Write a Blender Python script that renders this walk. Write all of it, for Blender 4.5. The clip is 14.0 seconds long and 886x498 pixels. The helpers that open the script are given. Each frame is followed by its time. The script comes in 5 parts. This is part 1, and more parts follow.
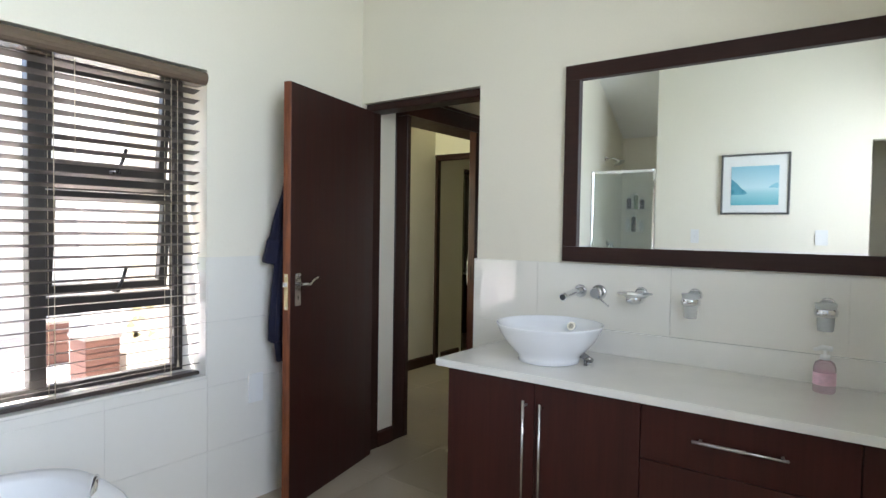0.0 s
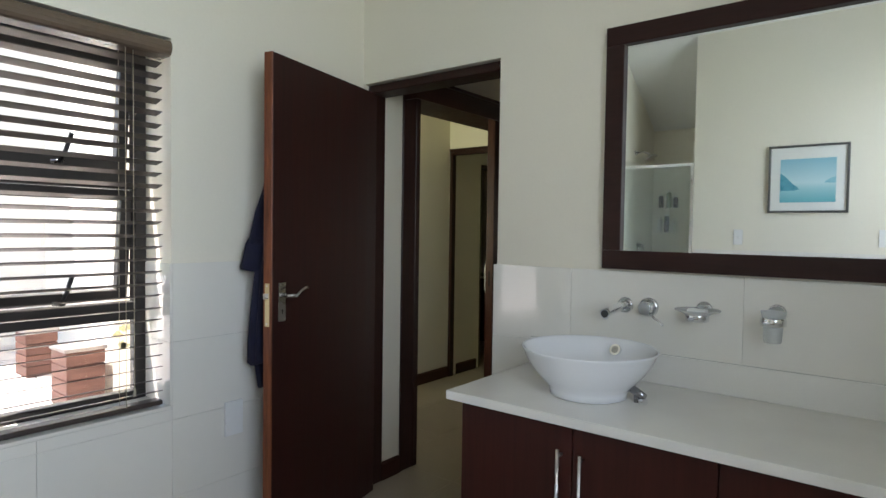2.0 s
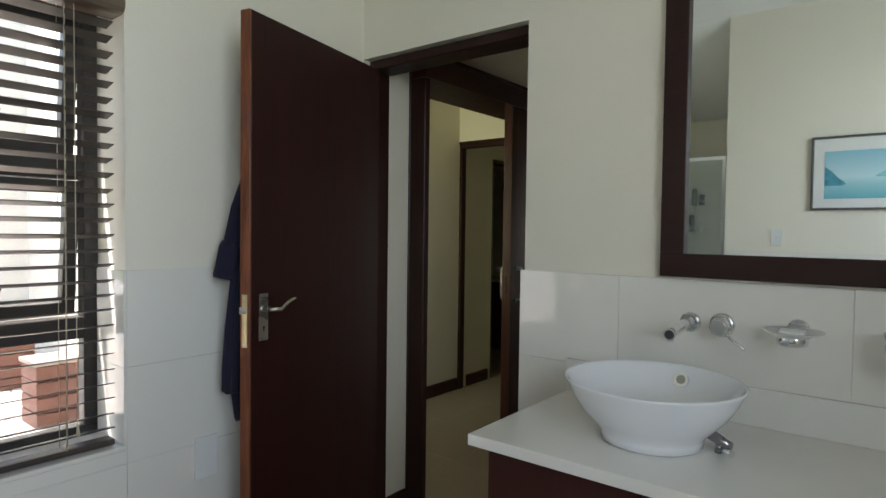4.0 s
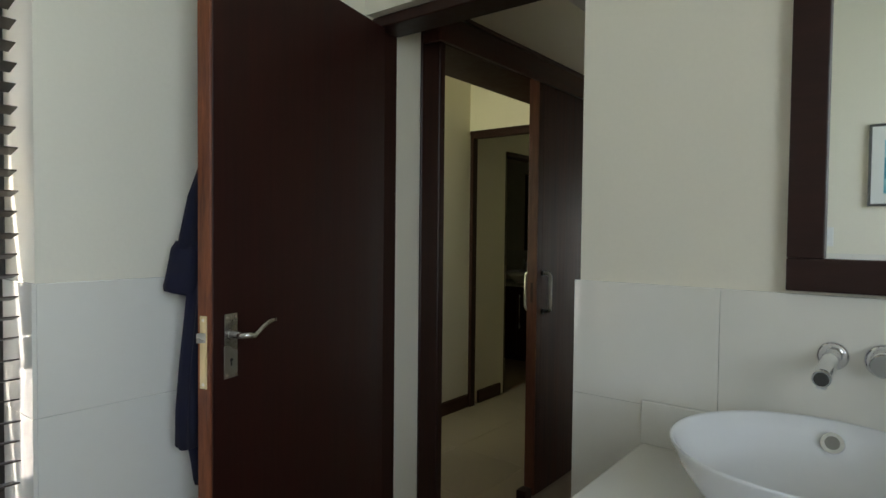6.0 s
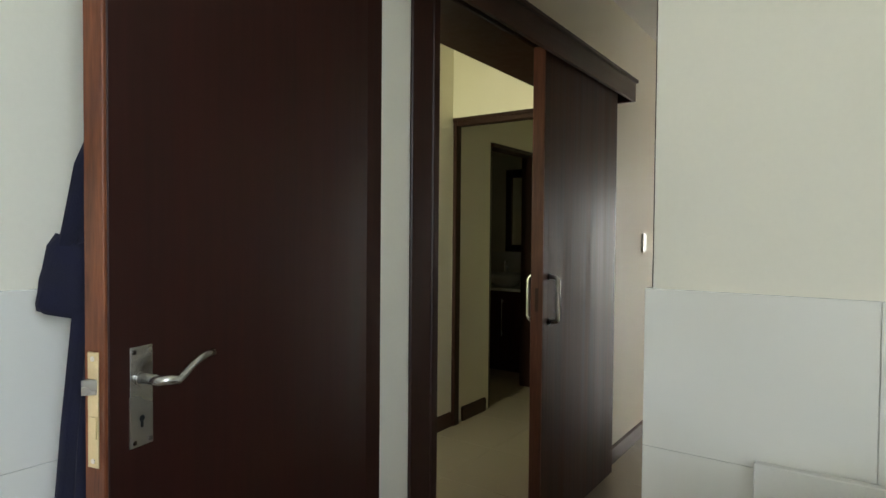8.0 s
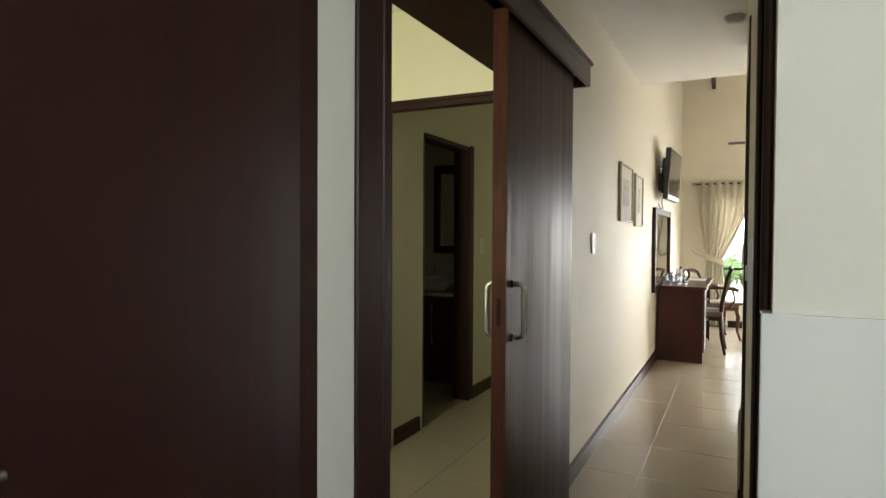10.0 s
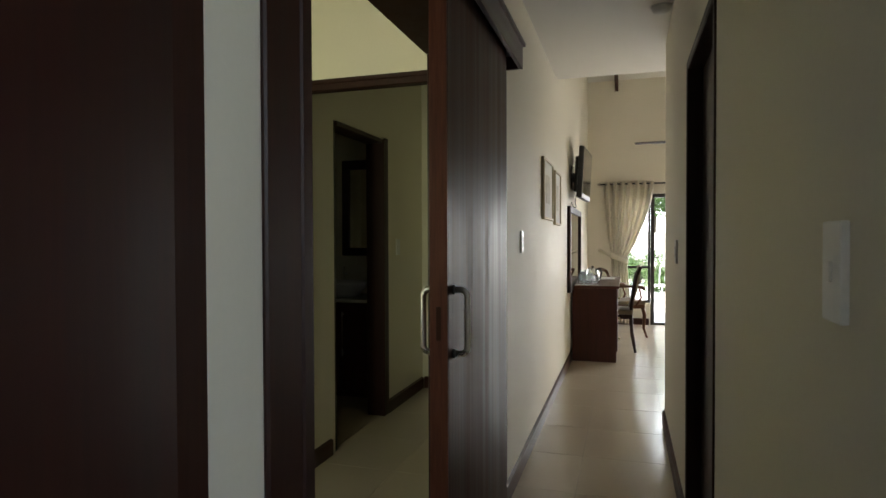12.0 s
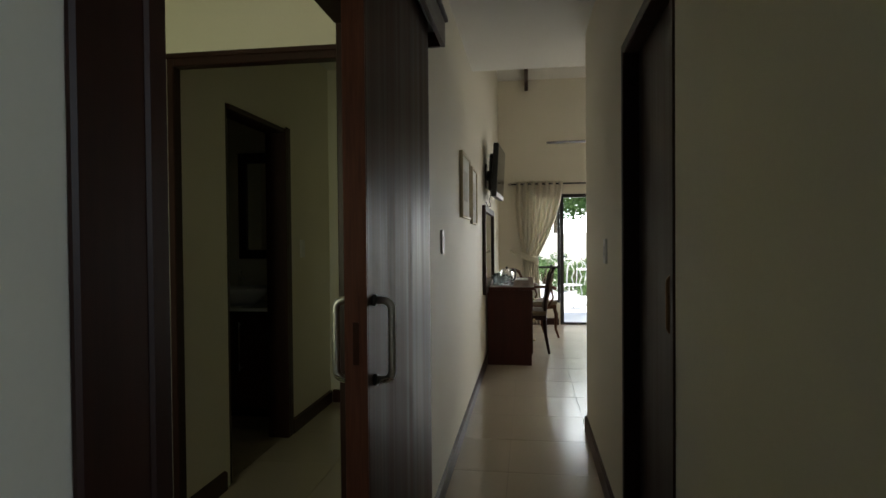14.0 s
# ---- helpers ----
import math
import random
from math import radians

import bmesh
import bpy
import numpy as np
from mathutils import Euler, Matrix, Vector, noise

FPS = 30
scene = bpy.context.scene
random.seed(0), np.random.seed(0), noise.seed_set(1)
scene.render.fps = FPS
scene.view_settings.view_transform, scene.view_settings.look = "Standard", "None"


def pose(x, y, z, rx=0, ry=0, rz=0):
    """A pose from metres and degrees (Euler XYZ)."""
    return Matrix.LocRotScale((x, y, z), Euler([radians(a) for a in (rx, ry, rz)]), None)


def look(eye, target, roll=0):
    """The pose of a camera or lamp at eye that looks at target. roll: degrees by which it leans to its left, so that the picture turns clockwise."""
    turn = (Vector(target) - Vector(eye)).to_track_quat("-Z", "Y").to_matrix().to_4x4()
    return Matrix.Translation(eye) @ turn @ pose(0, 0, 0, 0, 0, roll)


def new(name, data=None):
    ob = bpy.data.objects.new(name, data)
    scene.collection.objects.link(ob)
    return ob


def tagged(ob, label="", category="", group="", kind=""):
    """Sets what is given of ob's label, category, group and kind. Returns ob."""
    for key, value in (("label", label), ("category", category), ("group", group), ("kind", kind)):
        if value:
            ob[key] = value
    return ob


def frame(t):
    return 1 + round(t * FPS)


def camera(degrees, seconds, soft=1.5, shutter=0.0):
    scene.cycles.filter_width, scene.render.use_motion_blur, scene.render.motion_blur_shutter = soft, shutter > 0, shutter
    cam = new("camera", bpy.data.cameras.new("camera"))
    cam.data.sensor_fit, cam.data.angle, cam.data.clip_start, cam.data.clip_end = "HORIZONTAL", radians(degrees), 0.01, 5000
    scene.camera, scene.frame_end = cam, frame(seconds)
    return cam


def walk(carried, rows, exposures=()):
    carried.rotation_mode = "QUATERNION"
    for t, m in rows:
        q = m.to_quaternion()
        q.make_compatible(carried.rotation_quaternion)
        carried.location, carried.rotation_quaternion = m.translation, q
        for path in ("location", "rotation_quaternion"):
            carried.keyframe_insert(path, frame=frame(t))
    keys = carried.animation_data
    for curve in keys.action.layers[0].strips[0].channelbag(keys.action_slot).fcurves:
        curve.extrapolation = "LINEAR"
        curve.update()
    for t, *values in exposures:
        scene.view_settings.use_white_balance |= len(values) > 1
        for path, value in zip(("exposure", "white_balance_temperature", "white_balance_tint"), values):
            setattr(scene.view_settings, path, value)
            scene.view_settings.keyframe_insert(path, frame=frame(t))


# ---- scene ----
cam = camera(73.5, 14.0)
PATH = [
    (0, (2.48, -2.54, 1.359), (1.293, -0.931, 1.291), 0.9),
    (0.5, (2.408, -2.424, 1.36), (1.211, -0.824, 1.293), 0.9),
    (1, (2.348, -2.319, 1.359), (1.138, -0.728, 1.294), 0.9),
    (1.5, (2.283, -2.233, 1.357), (1.06, -0.652, 1.29), 0.8),
    (2, (2.204, -2.135, 1.355), (0.97, -0.562, 1.29), 0.8),
    (2.5, (2.129, -2.05, 1.36), (0.89, -0.481, 1.298), 0.7),
    (3, (2.053, -1.984, 1.355), (0.808, -0.419, 1.292), 0.7),
    (5.5, (1.627, -1.542, 1.342), (0.384, 0.024, 1.28), 0.7),
    (6, (1.515, -1.467, 1.337), (0.276, 0.102, 1.277), 0.6),
    (6.5, (1.418, -1.399, 1.329), (0.191, 0.18, 1.27), 0.6),
    (7, (1.329, -1.312, 1.318), (0.114, 0.276, 1.26), 0.6),
    (7.5, (1.224, -1.229, 1.317), (0.04, 0.382, 1.266), 0.3),
    (8, (1.142, -1.149, 1.311), (-0.005, 0.489, 1.26), 0.5),
    (10.5, (0.726, -0.759, 1.298), (-0.094, 1.065, 1.259), 0.1),
    (11, (0.68, -0.696, 1.28), (-0.066, 1.159, 1.247), -0.1),
    (11.5, (0.615, -0.601, 1.283), (-0.051, 1.284, 1.249), -0.2),
    (12, (0.555, -0.521, 1.285), (-0.034, 1.389, 1.249), -0.2),
    (12.5, (0.51, -0.462, 1.282), (-0.002, 1.471, 1.246), -0.2),
    (13, (0.483, -0.395, 1.271), (0.048, 1.557, 1.239), -0.4),
    (13.5, (0.46, -0.298, 1.277), (0.1, 1.669, 1.244), -0.4),
    (14, (0.429, -0.205, 1.277), (0.146, 1.775, 1.244), -0.5),
]
walk(cam, [(t, look(eye, target, roll)) for t, eye, target, roll in PATH],
     exposures=[(0, 2.40, 6300, 16), (1, 2.12, 6350, 15), (2, 1.82, 6400, 14), (3, 1.70, 6450, 13), (5.5, 1.62, 6600, 10), (6.5, 1.70, 6600, 9), (7, 1.90, 6620, 9), (8, 2.29, 6680, 9),
                (10.5, 2.48, 6550, 10), (11, 2.28, 6550, 10), (12, 1.68, 6450, 11), (13, 1.20, 6400, 9), (13.5, 1.00, 6400, 8), (14, 0.79, 6380, 8)])

# ---- world, sun and added area lamps ----
world = bpy.data.worlds.new("sky")
scene.world = world
world.use_nodes = True
_wn = world.node_tree.nodes
_sky = _wn.new("ShaderNodeTexSky")
_sky.sky_type, _sky.sun_disc = "NISHITA", False
_sky.sun_elevation, _sky.sun_rotation = radians(68.4), radians(216.3)
world.node_tree.links.new(_sky.outputs[0], _wn["Background"].inputs[0])
_wn["Background"].inputs[1].default_value = 0.15

sun = new("sun", bpy.data.lights.new("sun", "SUN"))
sun.data.energy, sun.data.angle, sun.data.color = 5.0, radians(0.5), (1.0, 0.95, 0.88)
sun.matrix_world = look((0, 0, 0), (0.22, 0.30, -0.93))


def opening_lamp(name, eye, target, w, h, power, color=(0.93, 0.97, 1.0)):
    """An area lamp added at an opening, in place of sky light from there."""
    ob = new(name, bpy.data.lights.new(name, "AREA"))
    ob.data.shape, ob.data.size, ob.data.size_y = "RECTANGLE", w, h
    ob.data.energy, ob.data.color = power, color
    ob.matrix_world = look(eye, target)
    return ob


# added cool fill lamp, as if sky light came through an unseen east opening
opening_lamp("fill_light_bathroom", (3.09, -2.2, 1.95), (0.0, -2.2, 2.0), 1.35, 1.45, 9.2, (0.79, 0.895, 1.0)).data.spread = radians(145)
opening_lamp("sky_light_bedroom", (2.55, 8.84, 1.0), (2.55, 7.5, -0.35), 2.2, 1.8, 25, (1.0, 0.98, 0.93))
# added yellow-green fill lamp that brightens the lobby; its source is unseen
opening_lamp("fill_light_lobby", (-0.95, 0.07, 1.45), (-0.95, 1.0, 1.47), 0.30, 1.0, 1.65, (0.94, 0.98, 0.60)).data.spread = radians(112)


# ---- materials ----
def nodes_of(name):
    m = bpy.data.materials.new(name)
    m.use_nodes = True
    nt = m.node_tree
    return m, nt, nt.nodes["Principled BSDF"]


def rgb(c):
    return (c[0], c[1], c[2], 1.0)


def link(nt, a, b):
    nt.links.new(a, b)


def noise_node(nt, coord, scale, detail=4, stretch=None):
    n = nt.nodes.new("ShaderNodeTexNoise")
    n.inputs["Scale"].default_value, n.inputs["Detail"].default_value = scale, detail
    if stretch:
        mp = nt.nodes.new("ShaderNodeMapping")
        mp.inputs["Scale"].default_value = stretch
        link(nt, coord, mp.inputs["Vector"])
        coord = mp.outputs[0]
    link(nt, coord, n.inputs["Vector"])
    return n.outputs["Fac"]


def ramp(nt, fac, stops):
    r = nt.nodes.new("ShaderNodeValToRGB")
    e = r.color_ramp.elements
    while len(e) < len(stops):
        e.new(0.5)
    for el, (p, c) in zip(e, stops):
        el.position, el.color = p, rgb(c)
    link(nt, fac, r.inputs[0])
    return r.outputs[0]


def bump_to(nt, bsdf, height, strength, distance):
    b = nt.nodes.new("ShaderNodeBump")
    b.inputs["Strength"].default_value, b.inputs["Distance"].default_value = strength, distance
    link(nt, height, b.inputs["Height"])
    link(nt, b.outputs[0], bsdf.inputs["Normal"])


def shade(c, k):
    return tuple(min(1.0, v * k) for v in c)


def surface(name, color, rough=0.5, metal=0.0, var=0.06, scale=3.0, fine=60.0, relief=0.0, vary=0.0, rough_var=0.08):
    """A surface with broad and fine variation of colour, gloss and relief; vary: difference from piece to piece."""
    m, nt, b = nodes_of(name)
    co = nt.nodes.new("ShaderNodeTexCoord").outputs["Object"]
    broad, grain = noise_node(nt, co, scale, 5), noise_node(nt, co, fine, 3)
    mix = nt.nodes.new("ShaderNodeMix")
    mix.inputs["Factor"].default_value = 0.35
    link(nt, broad, mix.inputs["A"])
    link(nt, grain, mix.inputs["B"])
    fac = mix.outputs["Result"]
    if vary:
        add = nt.nodes.new("ShaderNodeMath")
        add.operation = "MULTIPLY_ADD"
        link(nt, nt.nodes.new("ShaderNodeObjectInfo").outputs["Random"], add.inputs[0])
        add.inputs[1].default_value = vary
        link(nt, fac, add.inputs[2])
        fac = add.outputs[0]
    link(nt, ramp(nt, fac, [(0.3, shade(color, 1 - var)), (0.7 + vary, shade(color, 1 + var))]), b.inputs["Base Color"])
    mr = nt.nodes.new("ShaderNodeMapRange")
    link(nt, broad, mr.inputs[0])
    mr.inputs[1].default_value, mr.inputs[2].default_value = 0.3, 0.7
    mr.inputs[3].default_value, mr.inputs[4].default_value = max(0.02, rough - rough_var), min(1.0, rough + rough_var)
    link(nt, mr.outputs[0], b.inputs["Roughness"])
    b.inputs["Metallic"].default_value = metal
    if relief:
        bump_to(nt, b, fac, 0.6, relief)
    return m


def timber(name, dark, light, rough=0.3, stretch=(28, 28, 1.6), coat=0.04, vary=0.0, spec=0.28, streaky=0.0):
    """Stained wood with grain along z (or along the smallest stretch)."""
    m, nt, b = nodes_of(name)
    co = nt.nodes.new("ShaderNodeTexCoord").outputs["Object"]
    streak = noise_node(nt, co, 1.0, 6, stretch)
    fine = noise_node(nt, co, 1.0, 3, tuple(v * 5 for v in stretch))
    mix = nt.nodes.new("ShaderNodeMix")
    mix.inputs["Factor"].default_value = 0.4
    link(nt, streak, mix.inputs["A"])
    link(nt, fine, mix.inputs["B"])
    fac = mix.outputs["Result"]
    if vary:
        add = nt.nodes.new("ShaderNodeMath")
        add.operation = "MULTIPLY_ADD"
        link(nt, nt.nodes.new("ShaderNodeObjectInfo").outputs["Random"], add.inputs[0])
        add.inputs[1].default_value, fac = vary, add.outputs[0]
        link(nt, mix.outputs["Result"], add.inputs[2])
    link(nt, ramp(nt, fac, [(0.28, dark), (0.72 + vary, light)]), b.inputs["Base Color"])
    mr = nt.nodes.new("ShaderNodeMapRange")
    link(nt, streak, mr.inputs[0])
    mr.inputs[1].default_value, mr.inputs[2].default_value = 0.3 * streaky, 1.0 - 0.3 * streaky
    mr.inputs[3].default_value, mr.inputs[4].default_value = rough - 0.1, rough + 0.14
    link(nt, mr.outputs[0], b.inputs["Roughness"])
    b.inputs["Specular IOR Level"].default_value = spec
    b.inputs["Coat Weight"].default_value = coat
    b.inputs["Coat Roughness"].default_value = 0.25
    bump_to(nt, b, mix.outputs["Result"], 0.35, 0.0006)
    return m


PAINT = surface("wall_paint", (0.82, 0.775, 0.655), 0.62, var=0.025, scale=1.2, fine=90, relief=0.0009)
CEIL = surface("ceiling_paint", (0.82, 0.81, 0.77), 0.75, var=0.02, scale=1.0, relief=0.0006)
OUTER = surface("sunlit_plaster", (0.80, 0.77, 0.68), 0.8, var=0.08, scale=1.6, fine=40, relief=0.003)
WALLTILE = surface("glazed_wall_tile", (0.82, 0.795, 0.725), 0.035, var=0.02, scale=2.0, fine=30, relief=0.00006, vary=0.25, rough_var=0.012)
WALLTILE.node_tree.nodes["Principled BSDF"].inputs["Specular IOR Level"].default_value = 0.75
GROUT = surface("grout", (0.79, 0.77, 0.71), 0.7, var=0.04, relief=0.0006)
FLOORTILE = surface("beige_floor_tile", (0.47, 0.395, 0.30), 0.18, var=0.035, scale=2.0, fine=45, relief=0.0002, vary=0.25, rough_var=0.05)
FLOORTILE.node_tree.nodes["Principled BSDF"].inputs["Specular IOR Level"].default_value = 0.75
FLOORGROUT = surface("floor_grout", (0.30, 0.255, 0.20), 0.85, var=0.1, relief=0.001)
MAHOG = timber("mahogany_veneer", (0.017, 0.0040, 0.0028), (0.036, 0.0078, 0.0051), 0.50, (18, 18, 0.8), coat=0.0, spec=0.25)
MAHOG_X = timber("mahogany_rail", (0.026, 0.0075, 0.0046), (0.056, 0.0150, 0.0090), 0.38, (1.2, 26, 26))
MAHOG_Y = timber("mahogany_beam", (0.026, 0.0075, 0.0046), (0.056, 0.0150, 0.0090), 0.36, (26, 1.2, 26))
FRAMEWOOD = timber("dark_frame_wood", (0.018, 0.0060, 0.0042), (0.040, 0.0125, 0.0080), 0.45, (24, 24, 1.2))
EDGEWOOD = timber("reddish_door_edge", (0.070, 0.018, 0.008), (0.28, 0.088, 0.034), 0.40, (46, 46, 4.5))
SLIDE_EDGE = timber("sliding_door_edge", (0.060, 0.020, 0.013), (0.165, 0.060, 0.040), 0.34, (40, 40, 2.2))
PLANKWOOD = timber("dark_sliding_door_boards", (0.018, 0.0068, 0.0050), (0.100, 0.043, 0.030), 0.40, (17, 17, 0.45), coat=0.0, vary=0.12, spec=0.10, streaky=1.0)
CABWOOD = timber("cabinet_mahogany", (0.030, 0.0070, 0.0050), (0.060, 0.0130, 0.0085), 0.36, (20, 20, 1.0))
MIRRORWOOD = timber("mirror_frame_wood", (0.019, 0.0066, 0.0052), (0.038, 0.0125, 0.0092), 0.42, (2, 22, 22))
STONE = surface("cream_engineered_stone", (0.81, 0.79, 0.735), 0.15, var=0.03, scale=6, fine=220, rough_var=0.05)
CERAMIC = surface("white_ceramic", (0.86, 0.87, 0.89), 0.06, var=0.01, rough_var=0.02)
CHROME = surface("chrome", (0.80, 0.81, 0.83), 0.08, 1.0, var=0.02, rough_var=0.03)
SATIN = surface("satin_steel", (0.60, 0.59, 0.57), 0.28, 1.0, var=0.05, fine=300, rough_var=0.06)
DARKBRONZE = surface("dark_bronze_handle", (0.16, 0.09, 0.05), 0.35, 1.0)
DARKSTEEL = surface("dark_steel", (0.10, 0.10, 0.10), 0.35, 0.8)
BRASS = surface("brass_plate", (0.56, 0.48, 0.29), 0.38, 1.0, var=0.1, fine=120)
ALU = surface("aluminium_track", (0.55, 0.56, 0.57), 0.35, 1.0)
WINFRAME = surface("dark_bronze_window_frame", (0.030, 0.025, 0.022), 0.42, var=0.1)
SLAT = surface("dark_blind_slat", (0.060, 0.046, 0.038), 0.40, var=0.12, fine=80)
VALANCE = surface("bronze_valance", (0.15, 0.108, 0.078), 0.22, var=0.08)
CORD = surface("beige_cord", (0.45, 0.40, 0.30), 0.8)
PLASTIC = surface("white_plastic", (0.80, 0.80, 0.78), 0.32, var=0.02)
ROCKER = surface("rocker_plastic", (0.74, 0.74, 0.72), 0.30, var=0.02)
BLACK = surface("black_plastic", (0.014, 0.014, 0.015), 0.30, var=0.1)
NAVY = surface("navy_towelling", (0.0085, 0.0085, 0.026), 0.95, var=0.35, scale=20, fine=420, relief=0.004)
PAPER = surface("white_paper", (0.80, 0.80, 0.78), 0.8, var=0.02)
MAT_BOARD = surface("picture_mount", (0.78, 0.78, 0.74), 0.85, var=0.02)
PEWTER = surface("pewter_frame", (0.16, 0.16, 0.155), 0.35, 0.6, var=0.1)
OAKFRAME = surface("pale_picture_frame", (0.62, 0.54, 0.37), 0.5, var=0.1)
FABRIC = surface("brown_upholstery", (0.20, 0.15, 0.10), 0.9, var=0.15, fine=200, relief=0.002)
TREAD = surface("chrome_dark", (0.35, 0.35, 0.36), 0.2, 1.0)


def glass_material(name, tint=(1, 1, 1), rough=0.0):
    m, nt, b = nodes_of(name)
    b.inputs["Base Color"].default_value = rgb(tint)
    b.inputs["Transmission Weight"].default_value = 1.0
    b.inputs["Roughness"].default_value = rough
    b.inputs["IOR"].default_value = 1.45
    return m


GLASS = glass_material("clear_glass")
FROST = surface("frosted_glass", (0.80, 0.82, 0.79), 0.30, var=0.03)
FROST.node_tree.nodes["Principled BSDF"].inputs["Alpha"].default_value = 0.42
PINK = glass_material("pink_liquid", (0.96, 0.74, 0.81), 0.02)
PINK.node_tree.nodes["Principled BSDF"].inputs["Transmission Weight"].default_value = 0.75

SHOWERGLASS = glass_material("shower_glass", (0.86, 0.93, 0.89), 0.03)
SHOWERGLASS.node_tree.nodes["Principled BSDF"].inputs["Transmission Weight"].default_value = 0.93

MIRROR, _nt, _b = nodes_of("silvered_mirror")
_b.inputs["Base Color"].default_value, _b.inputs["Metallic"].default_value, _b.inputs["Roughness"].default_value = (0.88, 0.90, 0.89, 1), 1.0, 0.012

SCREEN, _nt, _b = nodes_of("tv_screen")
_b.inputs["Base Color"].default_value, _b.inputs["Roughness"].default_value = (0.008, 0.008, 0.01, 1), 0.08

# thin cream curtain that lets daylight through
CURTAIN, _nt, _b = nodes_of("cream_curtain")
_tr = _nt.nodes.new("ShaderNodeBsdfTranslucent")
_mx = _nt.nodes.new("ShaderNodeMixShader")
_co = _nt.nodes.new("ShaderNodeTexCoord").outputs["Object"]
_col = ramp(_nt, noise_node(_nt, _co, 140, 3), [(0.3, (0.74, 0.70, 0.58)), (0.7, (0.83, 0.79, 0.68))])
_b.inputs["Roughness"].default_value = 0.85
link(_nt, _col, _b.inputs["Base Color"])
link(_nt, _col, _tr.inputs[0])
_mx.inputs[0].default_value = 0.4
link(_nt, _b.outputs[0], _mx.inputs[1])
link(_nt, _tr.outputs[0], _mx.inputs[2])
link(_nt, _mx.outputs[0], _nt.nodes["Material Output"].inputs[0])

# misty lake print: sky to water in bands of blue
PRINT, _nt, _b = nodes_of("misty_lake_print")
_co = _nt.nodes.new("ShaderNodeTexCoord").outputs["Generated"]
_sep = _nt.nodes.new("ShaderNodeSeparateXYZ")
link(_nt, _co, _sep.inputs[0])
link(_nt, ramp(_nt, _sep.outputs[2], [(0.0, (0.15, 0.45, 0.52)), (0.30, (0.34, 0.62, 0.67)), (0.45, (0.55, 0.74, 0.77)), (1.0, (0.28, 0.55, 0.66))]), _b.inputs["Base Color"])
_b.inputs["Roughness"].default_value = 0.25
HILL = surface("misty_hill_ink", (0.09, 0.33, 0.42), 0.3, var=0.15, scale=20)
HILL_FAR = surface("far_hill_ink", (0.25, 0.53, 0.62), 0.3, var=0.1, scale=20)

GRASS = surface("lawn", (0.075, 0.12, 0.035), 0.9, var=0.35, scale=0.8, fine=30, relief=0.01)
PAVING = surface("pale_paving_stone", (0.52, 0.47, 0.42), 0.8, var=0.12, scale=4, fine=60, relief=0.004, vary=0.5)
PAVEJOINT = surface("paving_joint", (0.25, 0.23, 0.20), 0.9, var=0.2)
REDWOOD = timber("red_brown_planter_boards", (0.092, 0.044, 0.034), (0.155, 0.075, 0.058), 0.55, (1.5, 1.5, 22), coat=0.0)
LEAF = surface("leaf_green", (0.110, 0.190, 0.060), 0.5, var=0.45, scale=2.5, fine=14)
LEAF_B = surface("leaf_light", (0.135, 0.220, 0.070), 0.5, var=0.4, scale=2.5, fine=14)
for _m in (LEAF, LEAF_B):
    _nt = _m.node_tree
    _tr, _mx = _nt.nodes.new("ShaderNodeBsdfTranslucent"), _nt.nodes.new("ShaderNodeMixShader")
    _b = _nt.nodes["Principled BSDF"]
    link(_nt, _b.inputs["Base Color"].links[0].from_socket, _tr.inputs[0])
    _mx.inputs[0].default_value = 0.35
    link(_nt, _b.outputs[0], _mx.inputs[1])
    link(_nt, _tr.outputs[0], _mx.inputs[2])
    link(_nt, _mx.outputs[0], _nt.nodes["Material Output"].inputs[0])
BARK = surface("bark", (0.14, 0.10, 0.07), 0.9, var=0.3, fine=40, relief=0.01)
WHITEMETAL = surface("white_painted_metal", (0.78, 0.78, 0.76), 0.4, var=0.04)
ROOFTILE = surface("roof_cover", (0.20, 0.13, 0.10), 0.8, var=0.2)


# ---- builders ----
def box(bm, x0, x1, y0, y1, z0, z1, bevel=0.0, seg=2):
    r = bmesh.ops.create_cube(bm, size=1.0)
    for v in r["verts"]:
        v.co = Vector((x0 + (v.co.x + 0.5) * (x1 - x0), y0 + (v.co.y + 0.5) * (y1 - y0), z0 + (v.co.z + 0.5) * (z1 - z0)))
    if bevel:
        es = list({e for v in r["verts"] for e in v.link_edges})
        bmesh.ops.bevel(bm, geom=es, offset=bevel, segments=seg, affect="EDGES", profile=0.6)
    return bm


def sweep(bm, pts, r, seg=10):
    """A round bar along a line of points; r may be a list of radii."""
    pts = [Vector(p) for p in pts]
    rr = r if isinstance(r, (list, tuple)) else [r] * len(pts)
    rings, side = [], None
    for i, p in enumerate(pts):
        d = (pts[min(i + 1, len(pts) - 1)] - pts[max(i - 1, 0)]).normalized()
        if side is None:
            side = d.orthogonal().normalized()
        side = (side - d * side.dot(d)).normalized()
        up = d.cross(side)
        rings.append([bm.verts.new(p + (side * math.cos(a) + up * math.sin(a)) * rr[i]) for a in (2 * math.pi * k / seg for k in range(seg))])
    for a, b in zip(rings, rings[1:]):
        for k in range(seg):
            bm.faces.new((a[k], a[(k + 1) % seg], b[(k + 1) % seg], b[k])).smooth = True
    bm.faces.new(rings[0][::-1])
    bm.faces.new(rings[-1])
    return bm


